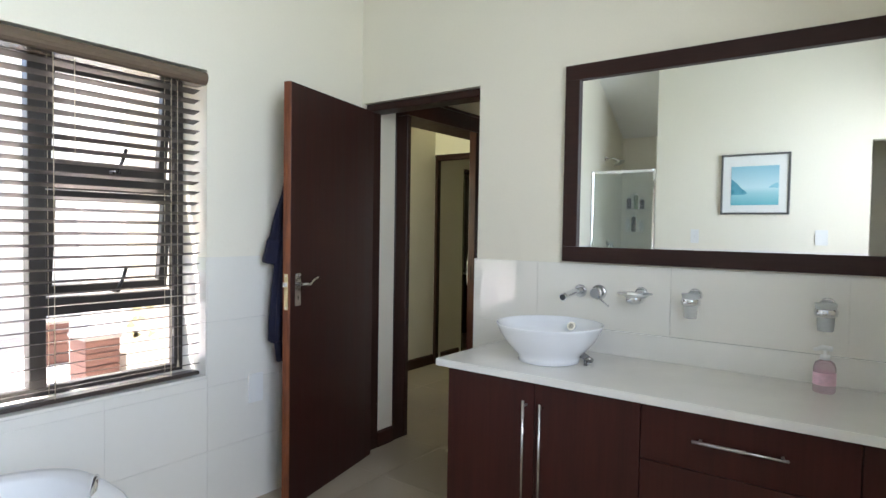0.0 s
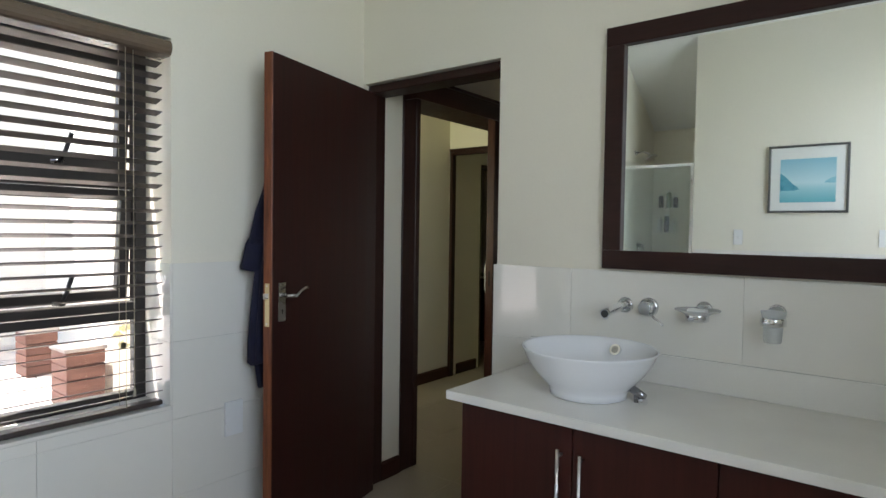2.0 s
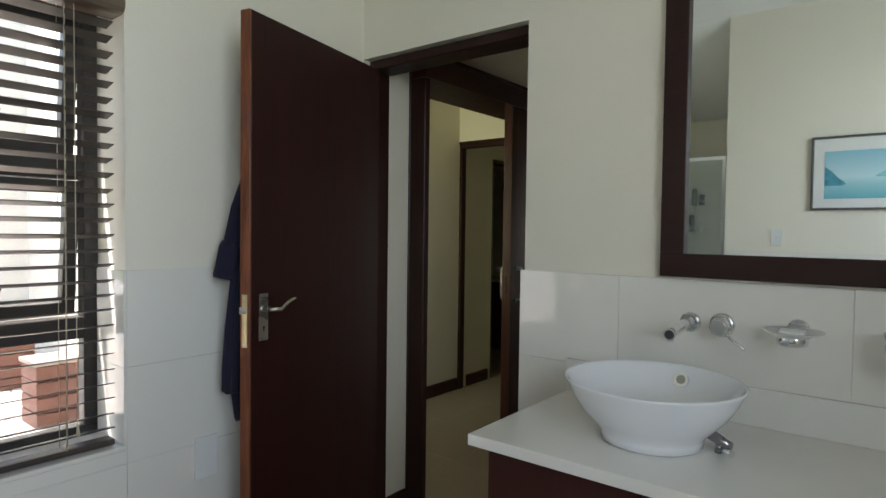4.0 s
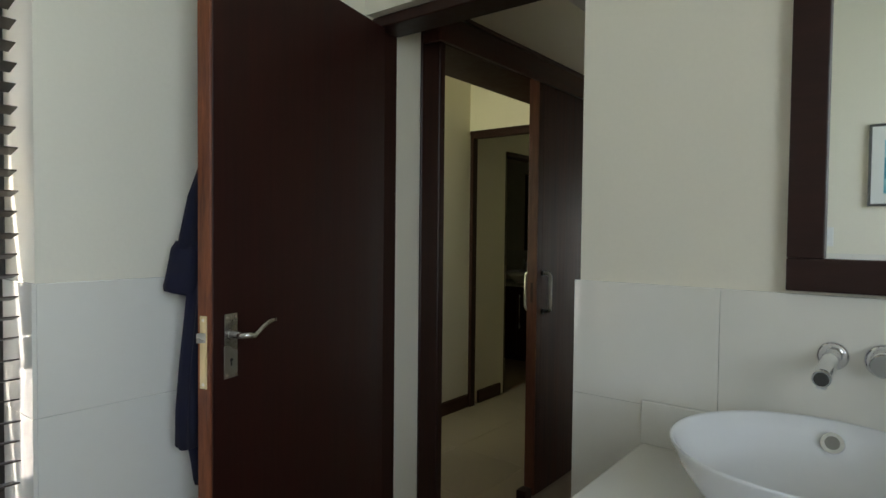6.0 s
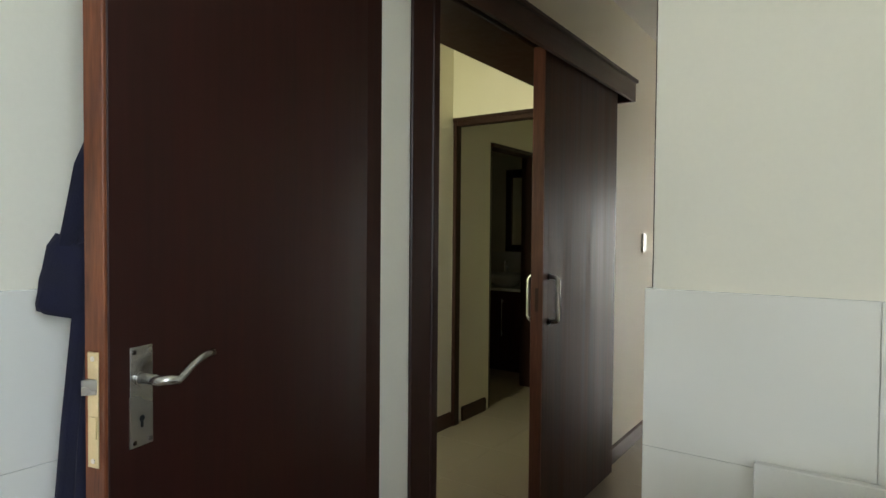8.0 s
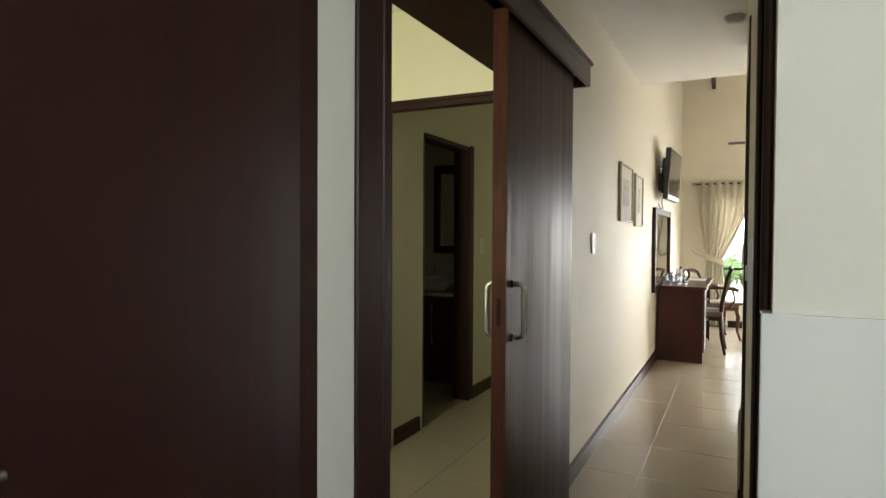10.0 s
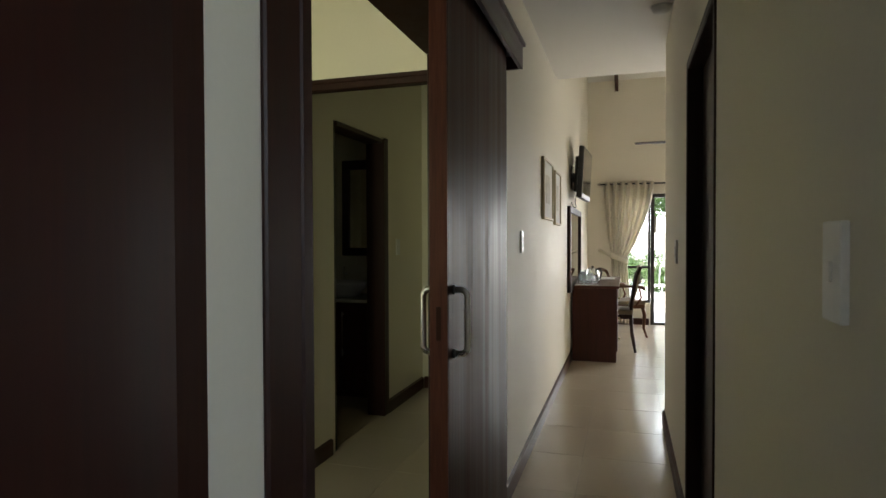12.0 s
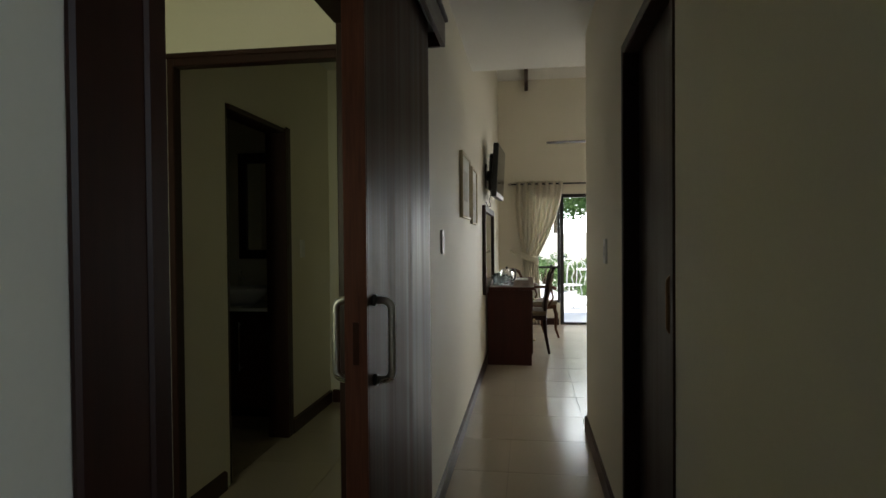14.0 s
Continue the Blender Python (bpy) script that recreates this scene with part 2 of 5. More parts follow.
def lathe(bm, profile, cx, cy, seg=40, cz=0.0):
    """Turns a profile of (radius, height) about an upright axis."""
    rings = []
    for r, z in profile:
        if r < 1e-5:
            rings.append([bm.verts.new((cx, cy, cz + z))])
        else:
            rings.append([bm.verts.new((cx + r * math.cos(2 * math.pi * k / seg), cy + r * math.sin(2 * math.pi * k / seg), cz + z)) for k in range(seg)])
    for a, b in zip(rings, rings[1:]):
        for k in range(seg):
            q = [a[k % len(a)], a[(k + 1) % len(a)], b[(k + 1) % len(b)], b[k % len(b)]]
            q = list(dict.fromkeys(q))
            if len(q) > 2:
                bm.faces.new(q).smooth = True
    return bm


def arc(c, r, a0, a1, n, u, w):
    """Points on an arc about c in the plane of u and w, degrees."""
    c, u, w = Vector(c), Vector(u), Vector(w)
    return [c + u * (r * math.cos(radians(a0 + (a1 - a0) * i / n))) + w * (r * math.sin(radians(a0 + (a1 - a0) * i / n))) for i in range(n + 1)]


def prism(bm, outline, axis, lo, hi):
    """A flat outline of 2-D points pulled along an axis ('x', 'y' or 'z')."""
    def at(p, h):
        return {"x": (h, p[0], p[1]), "y": (p[0], h, p[1]), "z": (p[0], p[1], h)}[axis]
    a = [bm.verts.new(at(p, lo)) for p in outline]
    b = [bm.verts.new(at(p, hi)) for p in outline]
    n = len(a)
    bm.faces.new(a[::-1])
    bm.faces.new(b)
    for k in range(n):
        bm.faces.new((a[k], a[(k + 1) % n], b[(k + 1) % n], b[k]))
    bmesh.ops.recalc_face_normals(bm, faces=bm.faces)
    return bm


def root_place(ob):
    while ob.parent:
        ob = ob.parent
    return ob.location


def mesh_of(name, bm, material):
    me = bpy.data.meshes.new(name)
    bmesh.ops.recalc_face_normals(bm, faces=bm.faces)
    bm.to_mesh(me)
    bm.free()
    me.materials.append(material)
    return me


def part(name, bm, material, parent, label=""):
    """One mesh under a thing or a part, given in the place's own metres."""
    bmesh.ops.translate(bm, verts=bm.verts, vec=-root_place(parent))
    ob = new(name, mesh_of(name, bm, material))
    ob.parent = parent
    if label:
        tagged(ob, label)
    return ob


def thing(name, at, label, category, group=""):
    ob = new(name)
    ob.location = at
    ob.empty_display_size = 0.1
    return tagged(ob, label, category, group)


def solid(name, bm, material, label="", category="", kind="", group=""):
    """A thing or piece of the setting that is one mesh."""
    return tagged(new(name, mesh_of(name, bm, material)), label, category, group, kind)


def bm_box(*a, **k):
    return box(bmesh.new(), *a, **k)


def rounded_d(c0, c1, out, r, bend=0.022, n=6):
    """The line of a D-shaped pull from c0 to c1 that stands out by the vector out."""
    c0, c1, out = Vector(c0), Vector(c1), Vector(out)
    o, d = out.normalized(), (c1 - c0).normalized()
    pts = [c0]
    k0 = c0 + out - o * bend
    pts += [k0 + d * bend * (1 - math.cos(a)) + o * bend * math.sin(a) for a in (math.pi / 2 * i / n for i in range(n + 1))]
    k1 = c1 + out - o * bend
    pts += [k1 - d * bend * (1 - math.cos(a)) + o * bend * math.sin(a) for a in (math.pi / 2 * (n - i) / n for i in range(n + 1))]
    return pts + [c1]


# ---- setting: walls ----
def wall(name, axis, t0, t1, u0, u1, z0, z1, holes=(), material=PAINT, label="cream painted plaster wall"):
    """A wall square to an axis, t0 to t1 thick, with openings (u0, u1, z0, z1) cut through."""
    bm = bmesh.new()
    us = sorted({u0, u1, *(v for h in holes for v in h[:2])})
    for a, b in zip(us, us[1:]):
        cuts = sorted((h[2], h[3]) for h in holes if h[0] <= a and h[1] >= b)
        z = z0
        for c0, c1 in cuts + [(z1, z1)]:
            if c0 > z + 1e-6:
                if axis == "x":
                    box(bm, t0, t1, a, b, z, c0)
                else:
                    box(bm, a, b, t0, t1, z, c0)
            z = max(z, c1)
    return solid(name, bm, material, label, "wall", "structure")


W_Y0, W_Y1, W_Z0, W_Z1 = -2.35, -1.0, 0.655, 2.06   # bathroom window opening
wall_west = wall("wall_west", "x", -0.28, 0.0, -4.4, 0.0, -0.05, 4.5, [(W_Y0, W_Y1, W_Z0, W_Z1)], label="cream painted plaster wall with a deep window opening")
wall_north = wall("wall_north", "y", 0.0, 0.15, -0.28, 3.12, -0.05, 4.5, [(0.004, 0.825, -0.05, 2.085)], label="cream painted plaster wall with a doorway")
# the opening is out of view, added where the bathroom fill lamp stands
wall_east = wall("wall_east", "x", 3.0, 3.12, -4.4, 0.0, -0.05, 4.5, [(-2.9, -1.5, 1.2, 2.7)])
wall_south = wall("wall_south", "y", -3.57, -3.45, 0.68, 3.0, -0.05, 4.5, [(2.40, 3.0, -0.05, 2.14)])
wall_shower_side = wall("wall_shower_side", "x", 0.68, 0.80, -4.4, -3.57, -0.05, 4.5)
wall_shower_back = wall("wall_shower_back", "y", -4.52, -4.4, -0.28, 3.12, -0.05, 4.5)
wall_lobby_corridor = wall("wall_lobby_corridor", "x", -0.28, 0.0, 0.15, 4.55, -0.05, 2.75, [(0.40, 2.00, -0.05, 2.14)], label="cream painted plaster wall with a wide opening")
wall_bedroom_west = wall("wall_bedroom_west", "x", -0.15, 0.0, 4.55, 8.7, -0.05, 5.0)
wall_corridor_east = wall("wall_corridor_east", "x", 0.812, 0.94, 0.15, 3.807, -0.05, 2.75, [(1.42, 2.285, -0.05, 2.05)], label="cream painted plaster wall with a doorway")
wall_bedroom_south = wall("wall_bedroom_south", "y", 3.68, 3.807, 0.94, 4.72, -0.05, 5.0)
wall_bedroom_east = wall("wall_bedroom_east", "x", 4.6, 4.72, 3.807, 8.7, -0.05, 5.0)
wall_bedroom_north = wall("wall_bedroom_north", "y", 8.7, 8.9, -0.15, 4.72, -0.05, 5.0, [(0.45, 0.90, 0.32, 1.93), (0.90, 3.7, -0.05, 1.93)], label="cream painted plaster wall with a garden door")
wall_lobby_west = wall("wall_lobby_west", "x", -1.24, -1.12, 0.15, 4.3, -0.05, 2.75, [(2.69, 3.46, -0.05, 2.0)], label="cream painted plaster wall with a doorway")
# the hole is unseen, added to hold the lobby fill lamp
wall_lobby_south = wall("wall_lobby_south", "y", 0.0, 0.15, -1.24, -0.28, -0.05, 2.75, [(-1.115, -0.785, 0.92, 1.98)])
wall_lobby_north = wall("wall_lobby_north", "y", 4.3, 4.42, -2.75, -0.28, -0.05, 2.75)
wall_portal = wall("wall_portal", "y", 2.187, 2.243, -1.12, -0.28, -0.05, 2.75, [(-1.119, -0.295, -0.05, 2.085)], label="cream painted bulkhead over a framed opening")
wall_bath_two_west = wall("wall_bath_two_west", "x", -2.75, -2.6, -0.12, 4.3, -0.05, 2.75, material=OUTER, label="cream plastered outside wall with damp stains")
wall_bath_two_south = wall("wall_bath_two_south", "y", 2.2, 2.32, -2.6, -1.24, -0.05, 2.75)

# ---- setting: ceilings, roof rafters ----
_bm = bmesh.new()
prism(_bm, [(-4.52, 2.37), (-3.45, 3.10), (0.15, 4.30), (0.15, 4.40), (-3.45, 3.20), (-4.52, 2.47)], "x", -0.28, 3.12)
solid("ceiling_bathroom", _bm, CEIL, "white sloping plaster ceiling", "ceiling", "structure")
solid("ceiling_corridor", bm_box(-1.3, 4.72, 0.15, 4.53, 2.61, 2.75), CEIL, "flat white plaster ceiling over the corridor", "ceiling", "structure")
solid("ceiling_bath_two", bm_box(-2.75, -1.3, 2.2, 4.42, 2.61, 2.75), CEIL, "flat white plaster ceiling", "ceiling", "structure")
wall_soffit = wall("wall_soffit", "y", 4.41, 4.53, -0.15, 4.72, 2.75, 5.0, label="white painted drop above the corridor ceiling")
_bm = bmesh.new()
prism(_bm, [(4.41, 4.45), (8.9, 3.58), (8.9, 3.70), (4.41, 4.57)], "x", -0.15, 4.72)
solid("ceiling_bedroom", _bm, CEIL, "white sloping plaster ceiling", "ceiling", "structure")


def rafter(x, y0, z0, y1, z1, w=0.05, h=0.16):
    bm = bmesh.new()
    prism(bm, [(y0, z0 - h), (y1, z1 - h), (y1, z1), (y0, z0)], "x", x - w / 2, x + w / 2)
    return solid("rafter", bm, MAHOG_Y, "dark stained timber rafter under the sloping ceiling", "rafter", group="roof rafters")


for _x in (0.36, 1.20, 2.04, 2.88):
    rafter(_x, -3.16, 3.20, -0.002, 4.25)
for _x in (0.42, 1.62, 2.82, 4.02):
    rafter(_x, 4.532, 4.425, 8.698, 3.618)

# ---- setting: floor ----
floor = solid("floor", bm_box(-2.75, 4.72, -4.52, 8.9, -0.12, -0.004), FLOORGROUT, "beige ceramic tiled floor", "floor", "structure")

# ---- setting: timber trim ----
def board(bm, *a):
    return box(bm, *a, bevel=0.004, seg=1)


def trim(name, boxes, material=FRAMEWOOD, label="dark stained timber frame", category="frame"):
    bm = bmesh.new()
    for b in boxes:
        board(bm, *b)
    return solid(name, bm, material, label, category, "structure")


def baseboard(axis, face, side, a, b, z=0.0):
    """A skirting board on the wall face, standing out to the given side."""
    t = (face, face + 0.016 * side) if side > 0 else (face - 0.016, face)
    bm = bmesh.new()
    top = 0.097
    prof = [(t[0], z), (t[1], z), (t[1], top if side < 0 else top - 0.008), (t[0], top - 0.008 if side < 0 else top)]
    if axis == "x":
        vs = [[bm.verts.new((p[0], y, p[1])) for p in prof] for y in (a, b)]
    else:
        vs = [[bm.verts.new((x, p[0], p[1])) for p in prof] for x in (a, b)]
    bm.faces.new(vs[0])
    bm.faces.new(vs[1][::-1])
    for k in range(4):
        bm.faces.new((vs[0][k], vs[0][(k + 1) % 4], vs[1][(k + 1) % 4], vs[1][k]))
    return solid("baseboard", bm, MAHOG_Y if axis == "x" else MAHOG_X, "dark stained timber skirting board", "baseboard", "structure")


for _a in [("x", 0.0, 1, 0.152, 0.293), ("x", 0.0, 1, 2.12, 8.7), ("x", 0.812, -1, 0.152, 1.36), ("x", 0.812, -1, 2.345, 3.823),
           ("y", 3.807, 1, 0.812, 4.6), ("y", 8.7, -1, 0.016, 0.88), ("y", 8.7, -1, 3.76, 4.6),
           ("x", -1.12, 1, 0.16, 2.18), ("x", -1.12, 1, 2.32, 2.635), ("x", -1.12, 1, 3.515, 4.28), ("y", 4.3, -1, -1.10, -0.296),
           ("x", -0.28, -1, 2.01, 2.17), ("x", -0.28, -1, 2.32, 4.28)]:
    baseboard(*_a)

trim("door_frame_bathroom", [(0.005, 0.018, 0.03, 0.148, 0, 2.083), (0.8125, 0.8245, 0.034, 0.141, 0, 2.083), (0.018, 0.8125, 0.03, 0.153, 2.043, 2.083),
                             (0.8055, 0.8125, 0.075, 0.139, 0, 2.043)], label="dark stained timber bathroom door frame")
trim("opening_frame", [(-0.292, 0.014, 0.402, 0.44, 0, 2.138), (-0.285, 0.0, 1.97, 1.998, 0, 2.138), (-0.29, 0.010, 0.44, 1.97, 2.095, 2.138),
                       (0.0, 0.012, 0.295, 0.402, 0, 2.1395), (0.0, 0.003, 2.0, 2.025, 0, 2.1395), (0.0, 0.003, 0.402, 2.0, 2.1395, 2.16)], label="dark stained timber lining and architrave of the opening")
trim("portal_frame", [(-1.118, -1.088, 2.185, 2.245, 0, 2.083), (-0.326, -0.297, 2.185, 2.245, 0, 2.083), (-1.088, -0.326, 2.185, 2.245, 2.035, 2.083),
                      (-1.118, -0.297, 2.176, 2.185, 2.066, 2.090)], label="dark stained timber frame of a doorless opening")
trim("door_frame_second_bathroom", [(-1.245, -1.122, 2.692, 2.72, 0, 1.998), (-1.245, -1.105, 3.43, 3.458, 0, 1.998), (-1.245, -1.112, 2.72, 3.43, 1.968, 1.998), (-1.12, -1.105, 3.458, 3.512, 0, 2.01)],
     label="dark stained timber door frame in the lobby wall")
trim("door_frame_corridor", [(0.806, 0.945, 1.422, 1.46, 0, 2.048), (0.806, 0.945, 2.245, 2.283, 0, 2.048), (0.806, 0.945, 1.46, 2.245, 2.01, 2.048)], label="dark stained timber corridor door frame")


# ---- bathroom door, standing open ----
def lever_set(parent, x, z, face, out):
    """Lever handle on a long back plate, lever pointing to smaller x."""
    plate = part("back_plate", box(bmesh.new(), x - 0.021, x + 0.021, min(face, face + 0.003 * out), max(face, face + 0.003 * out), z - 0.105, z + 0.05, bevel=0.0012, seg=2), SATIN, parent, "satin steel lock plate")
    y = face + out * 0.003
    bm = bmesh.new()
    sweep(bm, [(x, y, z), (x, y + out * 0.004, z)], 0.013, 16)
    sweep(bm, [(x, y + out * 0.004, z), (x, y + out * 0.04, z), (x - 0.008, y + out * 0.048, z), (x - 0.022, y + out * 0.05, z - 0.003), (x - 0.035, y + out * 0.05, z + 0.004), (x - 0.050, y + out * 0.05, z + 0.014), (x - 0.068, y + out * 0.05, z + 0.022), (x - 0.083, y + out * 0.05, z + 0.026), (x - 0.098, y + out * 0.05, z + 0.027)],
          [0.0085, 0.0085, 0.0082, 0.0076, 0.0072, 0.0068, 0.0066, 0.0064, 0.0062], 12)
    part("lever", bm, SATIN, plate, "curved satin steel lever")
    bm = bmesh.new()
    sweep(bm, [(x, y + out * 0.0002, z - 0.062), (x, y + out * 0.0008, z - 0.062)], 0.0048, 12)
    box(bm, x - 0.0022, x + 0.0022, min(y, y + out * 0.0008), max(y, y + out * 0.0008), z - 0.076, z - 0.062)
    part("keyhole", bm, BLACK, plate)
    for dx in (-0.014, 0.014):
        for dz in (-0.097, 0.042):
            part("screw", sweep(bmesh.new(), [(x + dx, y, z + dz), (x + dx, y + out * 0.0016, z + dz)], 0.0038, 8), CHROME, plate)


LEAF_W, LEAF_H = 0.780, 2.035
door_1 = thing("door_1", (0, 0, 0), "dark mahogany flush door standing open into the bathroom", "door")
part("leaf", box(bmesh.new(), 0, LEAF_W - 0.007, 0, 0.04, 0.008, LEAF_H, bevel=0.002, seg=1), MAHOG, door_1, "dark mahogany veneered door leaf")
_edge = part("lipping", box(bmesh.new(), LEAF_W - 0.007, LEAF_W, 0.0, 0.04, 0.008, LEAF_H, bevel=0.0015, seg=1), EDGEWOOD, door_1, "reddish solid timber lipping along the door edge")
lever_set(door_1, LEAF_W - 0.062, 1.085, 0.04, 1)
lever_set(door_1, LEAF_W - 0.062, 1.085, 0.0, -1)
_lock = part("lock_forend", box(bmesh.new(), LEAF_W, LEAF_W + 0.0025, 0.009, 0.031, 0.965, 1.135, bevel=0.0008, seg=1), BRASS, door_1, "brass mortice lock face plate")
_bm = bmesh.new()
prism(_bm, [(LEAF_W + 0.0025, 0.011), (LEAF_W + 0.014, 0.011), (LEAF_W + 0.0025, 0.028)], "z", 1.073, 1.095)
part("latch", _bm, SATIN, _lock)
part("deadbolt", box(bmesh.new(), LEAF_W + 0.0025, LEAF_W + 0.004, 0.013, 0.027, 1.008, 1.04), BRASS, _lock)
for _z in (0.975, 1.125):
    part("screw", sweep(bmesh.new(), [(LEAF_W + 0.0025, 0.02, _z), (LEAF_W + 0.0035, 0.02, _z)], 0.004, 8), SATIN, _lock)
for _z in (0.28, 1.03, 1.80):
    part("hinge", sweep(bmesh.new(), [(-0.004, -0.004, _z - 0.05), (-0.004, -0.004, _z + 0.05)], 0.006, 10), BRASS, door_1)
door_1.matrix_basis = pose(0.033, 0.018, 0, 0, 0, -76.5)
door_1["kind"] = "structure"


# ---- navy bathrobe on the back of the door ----
def cloth_loft(bm, rows, seg=36, fold=0.012, seed=0):
    """A hanging cloth tube through rows of (z, cx, cy, half width, half depth, turn)."""
    rings = []
    for z, cx, cy, a, b, turn in rows:
        ring = []
        for k in range(seg):
            t = 2 * math.pi * k / seg
            w = 1 + fold / max(a, b) * (math.sin(t * 7 + seed) + 0.6 * math.sin(t * 11 + 2 * seed + z * 3))
            p = Vector((a * w * math.cos(t), b * w * math.sin(t), 0))
            p.rotate(Euler((0, 0, radians(turn))))
            ring.append(bm.verts.new((cx + p.x, cy + p.y, z + 0.006 * math.sin(t * 5 + seed))))
        rings.append(ring)
    for r0, r1 in zip(rings, rings[1:]):
        for k in range(seg):
            bm.faces.new((r0[k], r0[(k + 1) % seg], r1[(k + 1) % seg], r1[k])).smooth = True
    bm.faces.new(rings[0][::-1])
    bm.faces.new(rings[-1])
    return bm


robe = thing("bathrobe", (0.09, -0.60, 0.70), "navy towelling bathrobe hanging behind the open door", "bathrobe")
part("robe_body", cloth_loft(bmesh.new(), [(0.80, 0.105, -0.598, 0.145, 0.050, 100), (0.88, 0.106, -0.595, 0.148, 0.052, 100), (1.0, 0.107, -0.588, 0.147, 0.05, 100), (1.2, 0.112, -0.575, 0.14, 0.05, 100),
                                           (1.45, 0.115, -0.56, 0.13, 0.05, 100), (1.62, 0.118, -0.54, 0.11, 0.045, 100), (1.74, 0.12, -0.51, 0.04, 0.03, 100)], seed=1), NAVY, robe)
part("hem", cloth_loft(bmesh.new(), [(0.70, 0.11, -0.595, 0.105, 0.036, 100), (0.74, 0.11, -0.596, 0.11, 0.038, 100), (0.798, 0.108, -0.597, 0.12, 0.04, 100)], fold=0.008, seed=2), NAVY, robe)


def sloped_tube(bm, rows, seg=28, fold=0.006):
    """A limp sleeve through rows of (centre, width, depth) square to its run."""
    rings = []
    for i, (c, a, b) in enumerate(rows):
        c = Vector(c)
        d = (Vector(rows[min(i + 1, len(rows) - 1)][0]) - Vector(rows[max(i - 1, 0)][0])).normalized()
        s = Vector((0.16, -0.987, 0))
        s = (s - d * s.dot(d)).normalized()
        u = d.cross(s)
        rings.append([bm.verts.new(c + s * (a + fold * math.sin(6 * t + i)) * math.cos(t) + u * (b + fold * math.sin(5 * t)) * math.sin(t)) for t in (2 * math.pi * k / seg for k in range(seg))])
    for r0, r1 in zip(rings, rings[1:]):
        for k in range(seg):
            bm.faces.new((r0[k], r0[(k + 1) % seg], r1[(k + 1) % seg], r1[k])).smooth = True
    bm.faces.new(rings[0][::-1])
    bm.faces.new(rings[-1])
    return bm


_sl = part("sleeve", sloped_tube(bmesh.new(), [((0.125, -0.53, 1.66), 0.05, 0.04), ((0.112, -0.585, 1.54), 0.072, 0.042), ((0.10, -0.630, 1.40), 0.078, 0.042), ((0.09, -0.652, 1.27), 0.080, 0.042)]), NAVY, robe)
part("cuff", sloped_tube(bmesh.new(), [((0.090, -0.652, 1.278), 0.078, 0.040), ((0.090, -0.655, 1.27), 0.086, 0.046), ((0.086, -0.664, 1.22), 0.090, 0.05), ((0.082, -0.672, 1.178), 0.089, 0.05), ((0.081, -0.675, 1.165), 0.080, 0.043)], fold=0.006), NAVY, _sl, "turned back navy cuff")
part("collar_loop", sweep(bmesh.new(), [(0.12, -0.50, 1.73), (0.128, -0.49, 1.775), (0.138, -0.485, 1.79)], 0.006), NAVY, robe)
hook = thing("robe_hook", (0.14, -0.485, 1.78), "small steel hook on the back of the door", "hook")
part("hook_arm", sweep(bmesh.new(), [(0.172, -0.49, 1.79), (0.14, -0.487, 1.782), (0.128, -0.486, 1.80)], 0.005), SATIN, hook)


# ---- sliding timber door in the corridor ----
sliding_door = thing("sliding_door", (0.032, 1.58, 0.012), "dark stained boarded sliding door, slid open along the corridor wall", "sliding door")
_n = 9
_y0, _y1 = 1.182, 2.03
for _i in range(_n):
    _a = _y0 + (_y1 - _y0) * _i / _n
    _b = _y0 + (_y1 - _y0) * (_i + 1) / _n
    part("board", box(bmesh.new(), 0.004, 0.059, _a, _b, 0.012, 2.10), PLANKWOOD, sliding_door)
part("stile", box(bmesh.new(), 0.0035, 0.0595, 1.1365, 1.182, 0.012, 2.10, bevel=0.002, seg=1), PLANKWOOD, sliding_door)
part("edge_strip", box(bmesh.new(), 0.004, 0.059, 1.130, 1.1365, 0.012, 2.098, bevel=0.001, seg=1), SLIDE_EDGE, sliding_door, "reddish timber leading edge")
for _x, _o in ((0.059, 0.045), (0.004, -0.040)):
    _h = part("pull_handle", sweep(bmesh.new(), rounded_d((_x, 1.188, 0.938), (_x, 1.188, 1.131), (_o, 0, 0), 0.0095), 0.0095, 14), SATIN, sliding_door, "polished steel D-shaped pull handle")
    for _z in (0.938, 1.131):
        part("collar", sweep(bmesh.new(), [(_x, 1.188, _z), (_x + 0.2 * _o, 1.188, _z)], 0.0145, 16), DARKSTEEL, _h)

part("edge_pull", box(bmesh.new(), 0.024, 0.039, 1.1290, 1.1302, 0.985, 1.085, bevel=0.0005, seg=1), MAHOG_Y, sliding_door, "dark recessed edge pull")

pelmet = thing("sliding_door_pelmet", (0.05, 1.25, 2.06), "dark stained timber pelmet box over the sliding door track", "pelmet")
part("fascia", box(bmesh.new(), 0.082, 0.100, 0.30, 2.215, 2.062, 2.165, bevel=0.003, seg=2), MAHOG_Y, pelmet)
part("top_board", box(bmesh.new(), 0.0, 0.112, 0.29, 2.225, 2.1655, 2.183, bevel=0.004, seg=2), MAHOG_Y, pelmet)
part("end_cap", box(bmesh.new(), 0.0, 0.0815, 2.197, 2.215, 2.062, 2.165, bevel=0.002, seg=1), MAHOG_Y, pelmet)
part("end_cap", box(bmesh.new(), 0.0125, 0.0815, 0.30, 0.318, 2.062, 2.165, bevel=0.002, seg=1), MAHOG_Y, pelmet)
part("track", box(bmesh.new(), 0.024, 0.064, 0.33, 2.19, 2.118, 2.160, bevel=0.003, seg=1), ALU, pelmet, "aluminium top track")
guide = thing("door_guide", (0.03, 1.02, 0.0), "small dark timber floor guide of the sliding door", "door guide")
